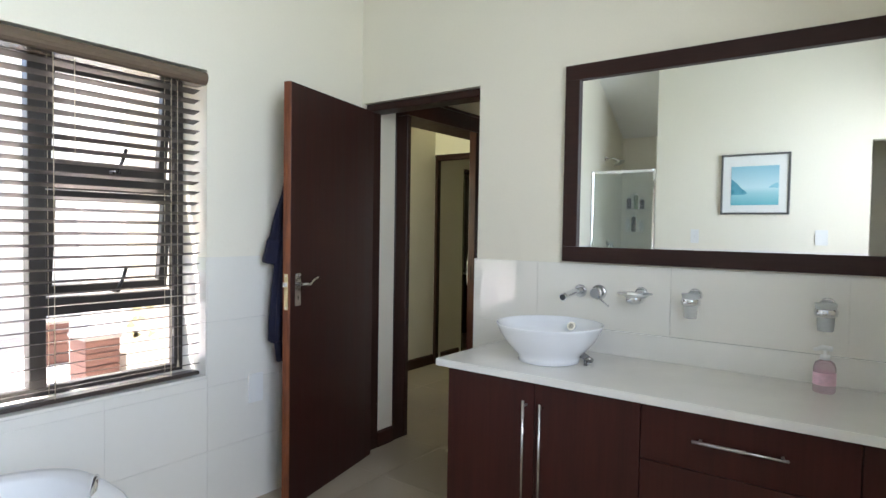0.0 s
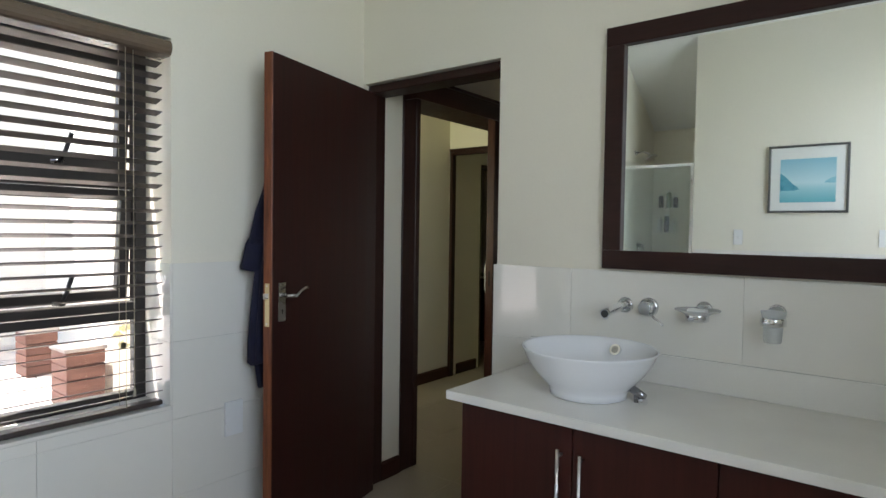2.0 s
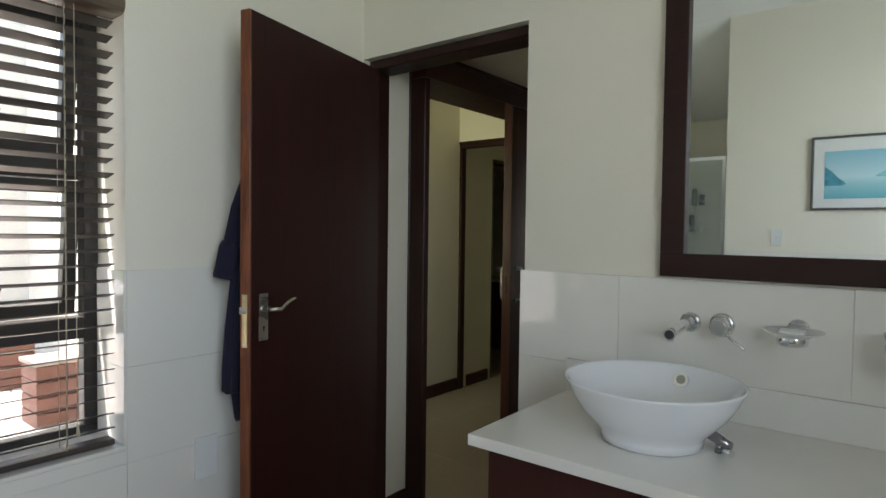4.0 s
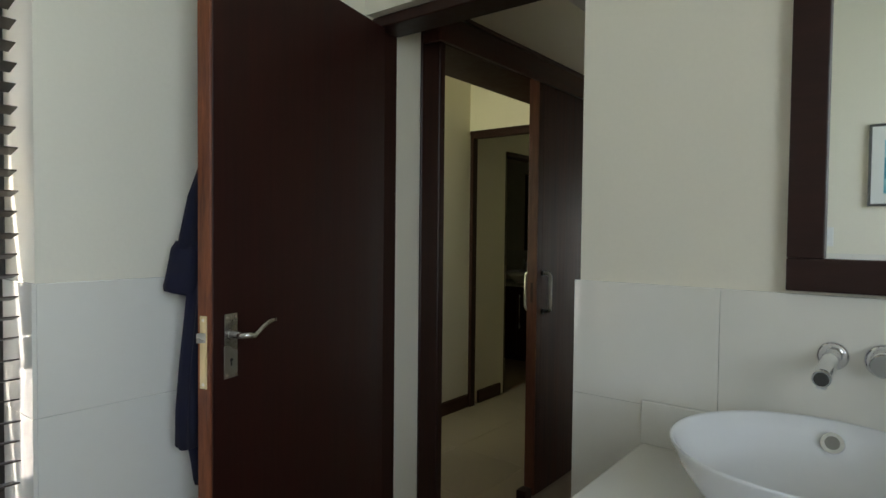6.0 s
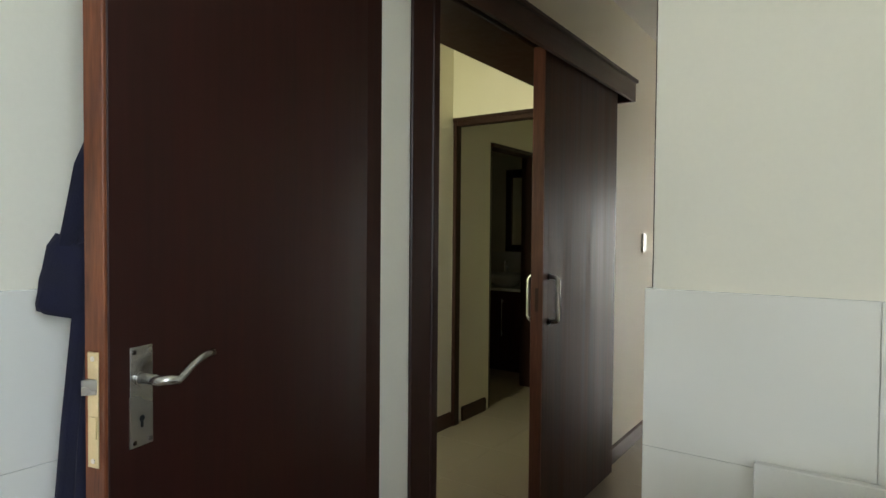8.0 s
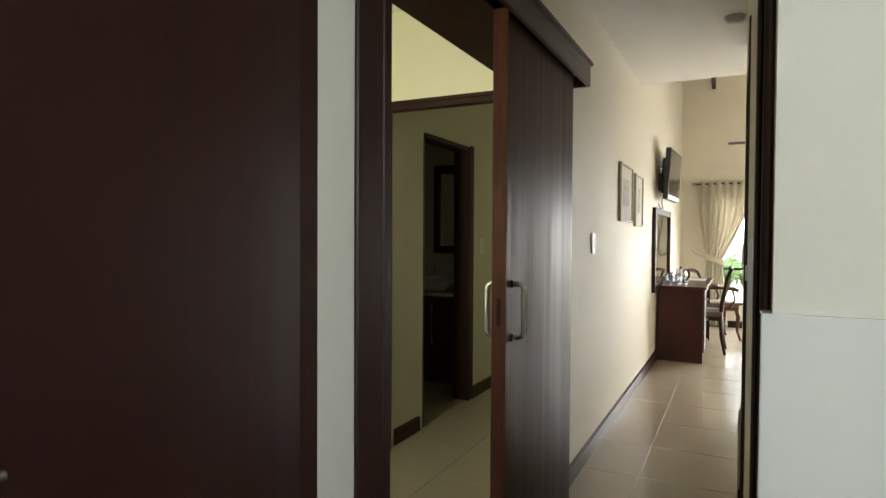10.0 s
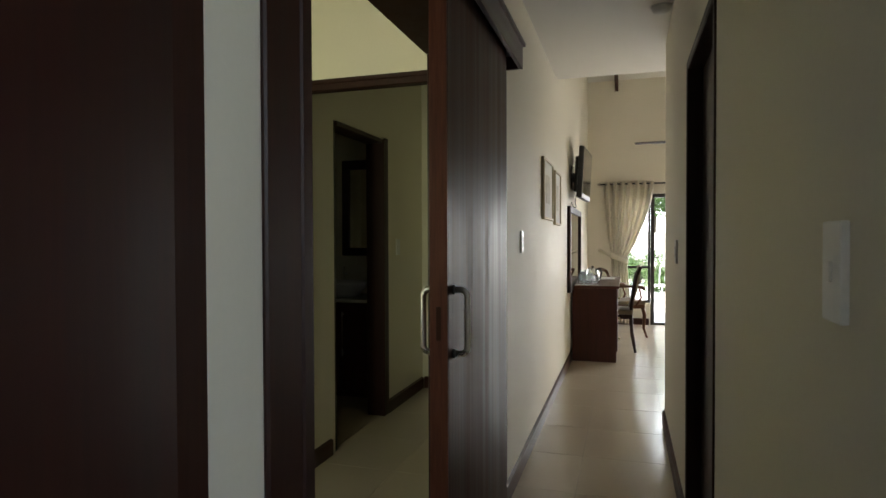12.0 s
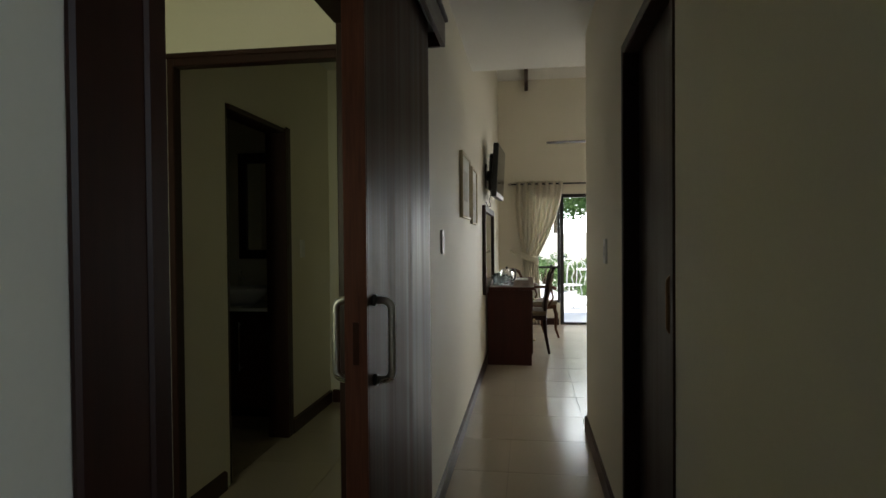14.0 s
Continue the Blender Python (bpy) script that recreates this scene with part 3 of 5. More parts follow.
part("block", box(bmesh.new(), 0.003, 0.055, 1.055, 1.118, 0.0, 0.055, bevel=0.004), FRAMEWOOD, guide)


# ---- closed timber door on the other side of the corridor ----
corridor_door = thing("door_2", (0.88, 1.85, 0), "very dark timber door standing shut in its frame", "door")
part("leaf", box(bmesh.new(), 0.868, 0.905, 1.463, 2.242, 0.008, 2.007, bevel=0.002, seg=1), FRAMEWOOD, corridor_door)
_h = part("pull_handle", sweep(bmesh.new(), rounded_d((0.868, 1.60, 0.995), (0.868, 1.60, 1.165), (-0.035, 0, 0), 0.007), 0.007, 12), DARKBRONZE, corridor_door, "bronze D-shaped pull handle")
corridor_door["kind"] = "structure"


# ---- switches and sockets ----
def wall_plate(name, label, cx, cy, z0, z1, normal, width, rockers=1):
    """A plastic plate on a wall whose face looks along +x, -x, +y or -y."""
    ob = thing(name, (cx, cy, z0), label, "switch" if "switch" in name else "socket")

    def slab(w, a, b, c, d, bev):
        if normal in ("+x", "-x"):
            s = 1 if normal == "+x" else -1
            xs = sorted((cx + s * a, cx + s * b))
            return box(bmesh.new(), xs[0], xs[1], cy - w / 2, cy + w / 2, c, d, bevel=bev, seg=2)
        s = 1 if normal == "+y" else -1
        ys = sorted((cy + s * a, cy + s * b))
        return box(bmesh.new(), cx - w / 2, cx + w / 2, ys[0], ys[1], c, d, bevel=bev, seg=2)
    plate = part("plate", slab(width, 0.0, 0.011, z0, z1, 0.003), PLASTIC, ob)
    zm = (z0 + z1) / 2
    for k in range(rockers):
        o = (k - (rockers - 1) / 2) * 0.03
        part("rocker", slab(0.014, 0.011, 0.015, zm - 0.013 + o, zm + 0.013 + o, 0.0015), ROCKER, plate)
    return ob


wall_plate("light_switch", "white plastic light switch beside the bathroom door", 0.812, 0.335, 1.178, 1.305, "-x", 0.070, 1)
wall_plate("light_switch", "white plastic light switch on the corridor wall", 0.812, 2.80, 1.150, 1.272, "-x", 0.072, 2)
wall_plate("light_switch", "white plastic light switch beside the sliding door", 0.0, 2.745, 1.204, 1.324, "+x", 0.072, 2)
wall_plate("light_switch", "white plastic light switch on the lobby wall", -1.12, 3.72, 1.16, 1.28, "+x", 0.07, 1)
wall_plate("shaver_socket", "blank white plastic wall plate on the tiles", 0.010, -0.742, 0.490, 0.632, "+x", 0.082, 0)
wall_plate("light_switch", "white plastic light switch below the framed print", 1.055, -3.45, 1.262, 1.392, "+y", 0.072, 1)
wall_plate("wall_socket", "square white plastic plate on the wall", 2.073, -3.45, 1.268, 1.398, "+y", 0.092, 0)


# ---- smoke detector on the corridor ceiling ----
smoke = thing("smoke_detector", (0.745, 3.12, 2.61), "small round white plastic smoke detector on the corridor ceiling", "smoke detector")
part("base", lathe(bmesh.new(), [(0.0, 0.0), (0.058, 0.0), (0.058, -0.010), (0.0, -0.010)], 0.745, 3.12, 32, 2.6095), PLASTIC, smoke)
part("dome", lathe(bmesh.new(), [(0.050, -0.0102), (0.049, -0.024), (0.040, -0.036), (0.022, -0.042), (0.0, -0.043)], 0.745, 3.12, 32, 2.6095), ROCKER, smoke)


# ---- vanity ----
def bar_handle(parent, p0, p1, out=(0, -0.028, 0)):
    a, b, o = Vector(p0), Vector(p1), Vector(out)
    d = (b - a).normalized()
    h = part("bar_handle", sweep(bmesh.new(), [a + o, b + o], 0.0055, 10), SATIN, parent, "thin satin steel bar handle")
    for p in (a + d * 0.02, b - d * 0.02):
        part("stand_off", sweep(bmesh.new(), [p, p + o], 0.0045, 8), SATIN, h)


def cabinet(x0, x1, fronts, label):
    """A floor unit with a plinth; fronts: (kind, x0, x1, z0, z1, handle side)."""
    ob = thing("vanity_cabinet", ((x0 + x1) / 2, -0.3, 0), label, "cabinet", "vanity units")
    part("carcass", bm_box(x0, x1, -0.523, -0.012, 0.10, 0.791), CABWOOD, ob)
    part("plinth", bm_box(x0 + 0.005, x1 - 0.002, -0.475, -0.03, 0.0, 0.0995), CABWOOD, ob)
    for kind, a, b, c, d, side in fronts:
        f = part(kind, box(bmesh.new(), a + 0.0015, b - 0.0015, -0.543, -0.5235, c + 0.0015, d - 0.0015, bevel=0.0012, seg=1), CABWOOD, ob)
        if kind == "door":
            hx = b - 0.035 if side > 0 else a + 0.035
            bar_handle(f, (hx, -0.543, d - 0.075), (hx, -0.543, d - 0.51))
        else:
            m = (a + b) / 2
            bar_handle(f, (m - 0.135, -0.543, (c + d) / 2 + 0.005), (m + 0.135, -0.543, (c + d) / 2 + 0.005))
    return ob


cabinet(1.045, 1.846, [("door", 1.045, 1.448, 0.10, 0.79, 1), ("door", 1.448, 1.846, 0.10, 0.79, -1)], "dark mahogany vanity unit with two doors under the counter")
cabinet(1.8465, 2.46, [("drawer", 1.8465, 2.46, 0.595, 0.79, 0), ("drawer", 1.8465, 2.46, 0.35, 0.595, 0), ("drawer", 1.8465, 2.46, 0.10, 0.35, 0)], "dark mahogany vanity unit with three drawers")
cabinet(2.4605, 2.99, [("door", 2.4605, 2.725, 0.10, 0.79, 1), ("door", 2.725, 2.99, 0.10, 0.79, -1)], "dark mahogany vanity unit beside the wall")
counter = thing("vanity_counter", (2.0, -0.3, 0.792), "cream engineered stone counter on the vanity units", "counter")
part("slab", box(bmesh.new(), 1.008, 2.998, -0.584, -0.010, 0.7922, 0.822, bevel=0.003, seg=2), STONE, counter)
part("upstand", box(bmesh.new(), 1.004, 2.998, -0.030, -0.0105, 0.822, 0.927, bevel=0.002, seg=1), STONE, counter)


# ---- vessel basin and wall fittings ----
basin = thing("vessel_basin", (1.390, -0.315, 0.822), "round white ceramic bowl basin standing on the counter", "basin")
part("bowl", lathe(bmesh.new(), [(0.0, 0.004), (0.110, 0.004), (0.116, 0.0), (0.124, 0.003), (0.125, 0.018), (0.130, 0.031), (0.152, 0.052), (0.180, 0.083), (0.201, 0.116), (0.214, 0.144), (0.218, 0.151), (0.219, 0.155), (0.216, 0.157), (0.211, 0.153),
                                 (0.198, 0.132), (0.176, 0.100), (0.146, 0.074), (0.10, 0.056), (0.04, 0.049), (0.0, 0.048)], 1.390, -0.315, 64, 0.822), CERAMIC, basin)
part("waste", lathe(bmesh.new(), [(0.0, 0.052), (0.026, 0.052), (0.031, 0.050), (0.033, 0.046)], 1.390, -0.315, 24, 0.822), CHROME, basin)
_c = Vector((1.390 + 0.018, -0.315 + 0.178, 0.944))
_d = Vector((-0.08, -0.90, 0.42)).normalized()
_ov = part("overflow_ring", sweep(bmesh.new(), [_c - _d * 0.012, _c + _d * 0.003], 0.0195, 20), CHROME, basin)
part("overflow_hole", sweep(bmesh.new(), [_c + _d * 0.0032, _c + _d * 0.0036], 0.0125, 16), TREAD, _ov)
plug = thing("waste_lever", (1.545, -0.30, 0.822), "chrome waste fitting on the counter beside the basin", "waste fitting")
part("stem", sweep(bmesh.new(), [(1.548, -0.30, 0.8225), (1.548, -0.30, 0.846)], 0.010, 14), TREAD, plug)
part("knob", sweep(bmesh.new(), [(1.518, -0.288, 0.862), (1.575, -0.312, 0.846)], [0.014, 0.011], 14), TREAD, plug)
part("toe", sweep(bmesh.new(), [(1.558, -0.305, 0.832), (1.580, -0.318, 0.830)], 0.0105, 12), CHROME, plug)


def disc_part(parent, name, x, z, r, material=CHROME, y=-0.0105, depth=0.012):
    bm = bmesh.new()
    sweep(bm, [(x, y, z), (x, y - depth * 0.6, z), (x, y - depth, z)], [r, r, r * 0.85], 28)
    return part(name, bm, material, parent)


spout = thing("wall_spout", (1.394, -0.011, 1.09), "chrome wall spout over the basin", "tap")
disc_part(spout, "rose", 1.394, 1.089, 0.029)
part("pipe", sweep(bmesh.new(), [(1.394, -0.02, 1.089), (1.394, -0.08, 1.088), (1.393, -0.185, 1.077), (1.393, -0.20, 1.075)], 0.0155, 20), CHROME, spout)
part("aerator", sweep(bmesh.new(), [(1.393, -0.20, 1.075), (1.393, -0.2025, 1.0747)], 0.0125, 16), DARKSTEEL, spout)
part("outlet", sweep(bmesh.new(), [(1.393, -0.190, 1.066), (1.393, -0.191, 1.056)], 0.009, 12), CHROME, spout)
mixer = thing("wall_mixer", (1.480, -0.011, 1.09), "chrome single lever mixer on the tiles", "tap")
disc_part(mixer, "rose", 1.480, 1.089, 0.034)
part("body", sweep(bmesh.new(), [(1.480, -0.022, 1.089), (1.480, -0.058, 1.087), (1.480, -0.062, 1.0865)], [0.024, 0.024, 0.0215], 24), CHROME, mixer)
part("lever", sweep(bmesh.new(), [(1.488, -0.050, 1.078), (1.520, -0.076, 1.060), (1.557, -0.10, 1.041)], [0.005, 0.0045, 0.004], 10), CHROME, mixer)


def dish_holder(x, z, name, label, cat):
    ob = thing(name, (x, -0.011, z), label, cat)
    disc_part(ob, "rose", x, z, 0.027)
    part("arm", sweep(bmesh.new(), [(x, -0.02, z), (x, -0.05, z)], 0.008, 10), CHROME, ob)
    return ob


def holder_cup(parent, x, z, r):
    """A rounded chrome ring that carries a dish or a tumbler."""
    prof = [(r * 0.80, -0.016), (r * 0.94, -0.013), (r, -0.004), (r, 0.006), (r * 0.94, 0.012), (r * 0.88, 0.012), (r * 0.86, 0.0), (r * 0.80, -0.012), (r * 0.80, -0.016)]
    part("holder_ring", lathe(bmesh.new(), prof, x, -0.085, 36, z), CHROME, parent)


_o = dish_holder(1.668, 1.098, "soap_dish", "frosted glass soap dish in a chrome wall holder", "soap dish")
holder_cup(_o, 1.664, 1.080, 0.037)
part("dish", lathe(bmesh.new(), [(0.0, 0.0), (0.024, 0.001), (0.032, 0.008), (0.046, 0.018), (0.071, 0.027), (0.071, 0.030), (0.045, 0.022), (0.0, 0.008)], 1.664, -0.085, 40, 1.074), FROST, _o, "frosted glass dish")
soap = thing("soap_bar", (1.664, -0.085, 1.09), "small bar of white soap in the dish", "soap")
part("bar", box(bmesh.new(), 1.634, 1.694, -0.103, -0.067, 1.088, 1.106, bevel=0.007, seg=3), PAPER, soap)
for _x in (1.885, 2.334):
    _o = dish_holder(_x, 1.107, "tumbler_holder", "frosted glass tumbler in a chrome wall holder", "tumbler")
    holder_cup(_o, _x, 1.088, 0.037)
    part("tumbler", lathe(bmesh.new(), [(0.0, 0.0), (0.0225, 0.0), (0.025, 0.004), (0.0285, 0.062), (0.0355, 0.097), (0.034, 0.097), (0.027, 0.064), (0.0235, 0.007), (0.0, 0.006)], _x, -0.085, 32, 1.022), FROST, _o, "frosted glass tumbler")
_o = thing("towel_hook", (2.56, -0.011, 1.11), "small chrome hook on the tiles", "hook")
disc_part(_o, "rose", 2.56, 1.11, 0.024)
part("peg", sweep(bmesh.new(), [(2.56, -0.02, 1.11), (2.56, -0.055, 1.115)], [0.008, 0.012], 12), CHROME, _o)

bottle = thing("soap_bottle", (2.340, -0.15, 0.822), "clear bottle of pink hand soap with a white pump", "soap bottle")
part("bottle_body", lathe(bmesh.new(), [(0.0, 0.0), (0.030, 0.0), (0.034, 0.006), (0.034, 0.085), (0.028, 0.103), (0.013, 0.112), (0.0, 0.112)], 2.340, -0.15, 28, 0.8225), PINK, bottle, "clear pink bottle")
part("label_band", lathe(bmesh.new(), [(0.0346, 0.028), (0.0346, 0.07)], 2.340, -0.15, 28, 0.8225), surface("pink_label", (0.80, 0.52, 0.60), 0.4, var=0.15, scale=30), bottle)
part("pump", lathe(bmesh.new(), [(0.0, 0.112), (0.014, 0.112), (0.014, 0.128), (0.005, 0.130), (0.005, 0.146), (0.0, 0.146)], 2.340, -0.15, 20, 0.8225), PLASTIC, bottle)
part("nozzle", sweep(bmesh.new(), [(2.360, -0.145, 0.972), (2.333, -0.152, 0.975), (2.307, -0.16, 0.967)], [0.009, 0.009, 0.005], 10), PLASTIC, bottle)

# ---- framed wall mirror over the vanity ----
M_X0, M_X1, M_Z0, M_Z1, M_F = 1.308, 2.86, 1.220, 2.102, 0.068
wall_mirror = thing("wall_mirror", (2.08, -0.02, M_Z0), "large mirror in a flat dark timber frame above the vanity", "mirror")
part("mirror_glass", bm_box(M_X0 + M_F - 0.01, M_X1 - M_F + 0.01, -0.016, -0.004, M_Z0 + M_F - 0.01, M_Z1 - M_F + 0.01), MIRROR, wall_mirror, "silvered mirror glass")
for _b in ((M_X0, M_X1, M_Z0, M_Z0 + M_F), (M_X0, M_X1, M_Z1 - M_F, M_Z1)):
    part("frame_rail", box(bmesh.new(), _b[0], _b[1], -0.036, -0.003, _b[2], _b[3], bevel=0.003, seg=2), MIRRORWOOD, wall_mirror)
for _b in ((M_X0, M_X0 + M_F), (M_X1 - M_F, M_X1)):
    part("frame_stile", box(bmesh.new(), _b[0], _b[1], -0.0355, -0.003, M_Z0 + M_F + 0.0004, M_Z1 - M_F - 0.0004, bevel=0.003, seg=2), MIRRORWOOD, wall_mirror)


# ---- framed print on the south wall ----
def picture(name, label, plane, u0, u1, z0, z1, depth, frame_w, frame_mat, normal, print_box=None):
    """A framed picture; plane: the wall face; normal '+x' or '+y'."""
    def b3(ua, ub, a, b, za, zb, bev=0.0):
        if normal == "+x":
            return box(bmesh.new(), plane + a, plane + b, ua, ub, za, zb, bevel=bev, seg=1)
        return box(bmesh.new(), ua, ub, plane + a, plane + b, za, zb, bevel=bev, seg=1)
    at = (plane, (u0 + u1) / 2, z0) if normal == "+x" else ((u0 + u1) / 2, plane, z0)
    ob = thing(name, at, label, "picture")
    fw = frame_w
    part("mount", b3(u0 + fw, u1 - fw, 0.003, depth * 0.5, z0 + fw, z1 - fw), MAT_BOARD, ob)
    part("frame_rail", b3(u0, u1, 0.002, depth, z0, z0 + fw, 0.002), frame_mat, ob)
    part("frame_rail", b3(u0, u1, 0.002, depth, z1 - fw, z1, 0.002), frame_mat, ob)
    part("frame_stile", b3(u0, u0 + fw, 0.002, depth - 0.0005, z0 + fw, z1 - fw, 0.002), frame_mat, ob)
    part("frame_stile", b3(u1 - fw, u1, 0.002, depth - 0.0005, z0 + fw, z1 - fw, 0.002), frame_mat, ob)
    if print_box:
        a, b, c, d, m = print_box
        pr = part("print", b3(a, b, depth * 0.5, depth * 0.5 + 0.002, c, d), m, ob)
        return ob, pr
    return ob, None


_pic, _print = picture("framed_print", "framed print of a misty blue lake with a white mount", -3.45, 1.275, 1.832, 1.532, 2.075, 0.026, 0.017, PEWTER, "+y", (1.36, 1.745, 1.615, 1.965, PRINT))
_y = -3.45 + 0.0155
part("hill", prism(bmesh.new(), [(1.361, 1.71), (1.361, 1.855), (1.385, 1.835), (1.412, 1.81), (1.448, 1.765), (1.483, 1.74), (1.495, 1.72), (1.465, 1.71)], "y", _y, _y + 0.0008), HILL, _print)
part("hill", prism(bmesh.new(), [(1.744, 1.765), (1.744, 1.815), (1.713, 1.805), (1.675, 1.782), (1.665, 1.77)], "y", _y, _y + 0.0008), HILL_FAR, _print)

# ---- bathroom window ----
window_1 = thing("window_1", (-0.22, -1.67, W_Z0), "dark bronze aluminium window with opening top and middle panes", "window")
window_1["kind"] = "structure"


def bar(bm, y0, y1, z0, z1, x0=-0.245, x1=-0.195):
    return box(bm, x0, x1, y0, y1, z0, z1, bevel=0.003, seg=1)


_bm = bmesh.new()
for _b in ((W_Y0, W_Y1, W_Z0, W_Z0 + 0.045), (W_Y0, W_Y1, W_Z1 - 0.045, W_Z1), (W_Y0, W_Y0 + 0.045, W_Z0 + 0.045, W_Z1 - 0.045), (W_Y1 - 0.045, W_Y1, W_Z0 + 0.045, W_Z1 - 0.045)):
    bar(_bm, *_b)
part("window_frame", _bm, WINFRAME, window_1)
M_A, M_B = -1.640, -1.580
part("mullion", bar(bmesh.new(), M_A, M_B, W_Z0 + 0.045, W_Z1 - 0.045, -0.25, -0.19), WINFRAME, window_1)
T1, T2 = (1.495, 1.565), (0.985, 1.055)
part("transom", bar(bmesh.new(), M_B, W_Y1 - 0.045, *T1, -0.25, -0.19), WINFRAME, window_1)
part("transom", bar(bmesh.new(), M_B, W_Y1 - 0.045, *T2, -0.25, -0.19), WINFRAME, window_1)
_p = part("pane", bm_box(-0.222, -0.218, W_Y0 + 0.03, M_A + 0.01, W_Z0 + 0.03, W_Z1 - 0.03), GLASS, window_1)
_p.visible_shadow = False
_p = part("pane", bm_box(-0.222, -0.218, M_B - 0.01, W_Y1 - 0.03, W_Z0 + 0.03, T2[0] + 0.01), GLASS, window_1)
_p.visible_shadow = False


def awning(z0, z1, tilt):
    """A top-hung sash, pushed open at the foot."""
    y0, y1 = M_B + 0.004, W_Y1 - 0.049
    s = part("sash", bmesh.new(), WINFRAME, window_1)
    bm = bmesh.new()
    h = z1 - z0
    for b in ((y0, y1, -h, -h + 0.04), (y0, y1, -0.04, 0), (y0, y0 + 0.04, -h + 0.04, -0.04), (y1 - 0.04, y1, -h + 0.04, -0.04)):
        box(bm, -0.02, 0.02, *b, bevel=0.002, seg=1)
    rot = Matrix.Translation((-0.225, 0, z1)) @ Matrix.Rotation(radians(tilt), 4, "Y")
    bm.transform(rot)
    bmesh.ops.translate(bm, verts=bm.verts, vec=-root_place(s))
    bm.to_mesh(s.data)
    bm.free()
    g = bmesh.new()
    box(g, -0.002, 0.002, y0 + 0.035, y1 - 0.035, -h + 0.035, -0.035)
    g.transform(rot)
    pane = part("pane", g, GLASS, s)
    pane.visible_shadow = False
    ym = (y0 + y1) / 2
    st = bmesh.new()
    sweep(st, [(-0.175, ym - 0.005, z0 + 0.005), (-0.172, ym + 0.018, z0 + 0.055), (-0.168, ym + 0.035, z0 + 0.115)], [0.007, 0.008, 0.009], 8)
    sweep(st, [(-0.20, ym - 0.02, z0 + 0.012), (-0.17, ym + 0.01, z0 + 0.012)], 0.007, 8)
    part("stay", st, BLACK, s, "black window stay")


awning(1.568, 2.012, 7)
awning(1.058, 1.492, 7)
part("window_sill", box(bmesh.new(), -0.19, 0.012, W_Y0 + 0.002, W_Y1 - 0.002, W_Z0 - 0.001, W_Z0 + 0.014, bevel=0.003, seg=1), WALLTILE, window_1, "glazed tile sill")

# ---- venetian blind ----
blind = thing("venetian_blind", (-0.04, -1.67, W_Z0 + 0.02), "dark wooden venetian blind, lowered with open slats", "blind")
B_Y0, B_Y1 = W_Y0 + 0.04, W_Y1 - 0.025
_bm = bmesh.new()
prism(_bm, [(-0.078, 1.990), (-0.004, 1.990), (0.009, 1.995), (0.017, 2.006), (0.020, 2.020), (0.017, 2.034), (0.009, 2.045), (-0.004, 2.050), (-0.078, 2.050)], "y", W_Y0 + 0.004, W_Y1 - 0.004)
part("valance", _bm, VALANCE, blind, "rounded bronze-brown valance")
_n, _zt, _zb = 28, 1.960, 0.722
_me = mesh_of("slat", box(bmesh.new(), -0.025, 0.025, B_Y0, B_Y1, -0.0016, 0.0016, bevel=0.001, seg=1), SLAT)
bpy.data.meshes["slat"].transform(Matrix.Translation((0, 1.67, 0)))
for _i in range(_n):
    _s = new("slat", _me)
    _s.parent = blind
    _s.rotation_euler = (radians(0.15 * math.sin(_i * 2.1)), radians(-13 + 0.8 * math.sin(_i * 1.7)), 0)
    _s.location = (0, 0.0015 * math.sin(_i * 3.3), _zt + (_zb - _zt) * _i / (_n - 1) - blind.location.z)
part("bottom_rail", box(bmesh.new(), -0.066, -0.014, B_Y0, B_Y1, 0.674, 0.692, bevel=0.004), SLAT, blind)
for _y in (B_Y0 + 0.12, (B_Y0 + B_Y1) / 2 + 0.05, -1.16):
    _bm = bmesh.new()
    for _x in (-0.068, -0.012):
        sweep(_bm, [(_x, _y, 0.69), (_x, _y, 1.992)], 0.0011, 5)
    sweep(_bm, [(-0.04, _y + 0.012, 0.69), (-0.04, _y + 0.012, 1.992)], 0.001, 5)
    part("ladder_cord", _bm, CORD, blind)
_bm = bmesh.new()
sweep(_bm, [(-0.008, -1.135, 1.985), (-0.006, -1.135, 1.2), (-0.006, -1.133, 0.76)], 0.0013, 5)
sweep(_bm, [(-0.006, -1.133, 0.76), (-0.006, -1.133, 0.73)], [0.003, 0.006], 8)
part("pull_cord", _bm, CORD, blind)
_bm = bmesh.new()
sweep(_bm, [(-0.008, -1.545, 1.985), (-0.008, -1.545, 1.62)], 0.0016, 6)
part("tilt_cord", _bm, CORD, blind)

# ---- bath tub under the window ----
tub = thing("bath_tub", (0.42, -2.5, 0), "white acrylic bath under the window", "bath")


def rounded_ring(bm, cx, cy, a, b, z, n=48, p=3.4):
    out = []
    for k in range(n):
        t = 2 * math.pi * k / n
        c, s = math.cos(t), math.sin(t)
        out.append(bm.verts.new((cx + a * abs(c) ** (2 / p) * (1 if c > 0 else -1), cy + b * abs(s) ** (2 / p) * (1 if s > 0 else -1), z)))
    return out


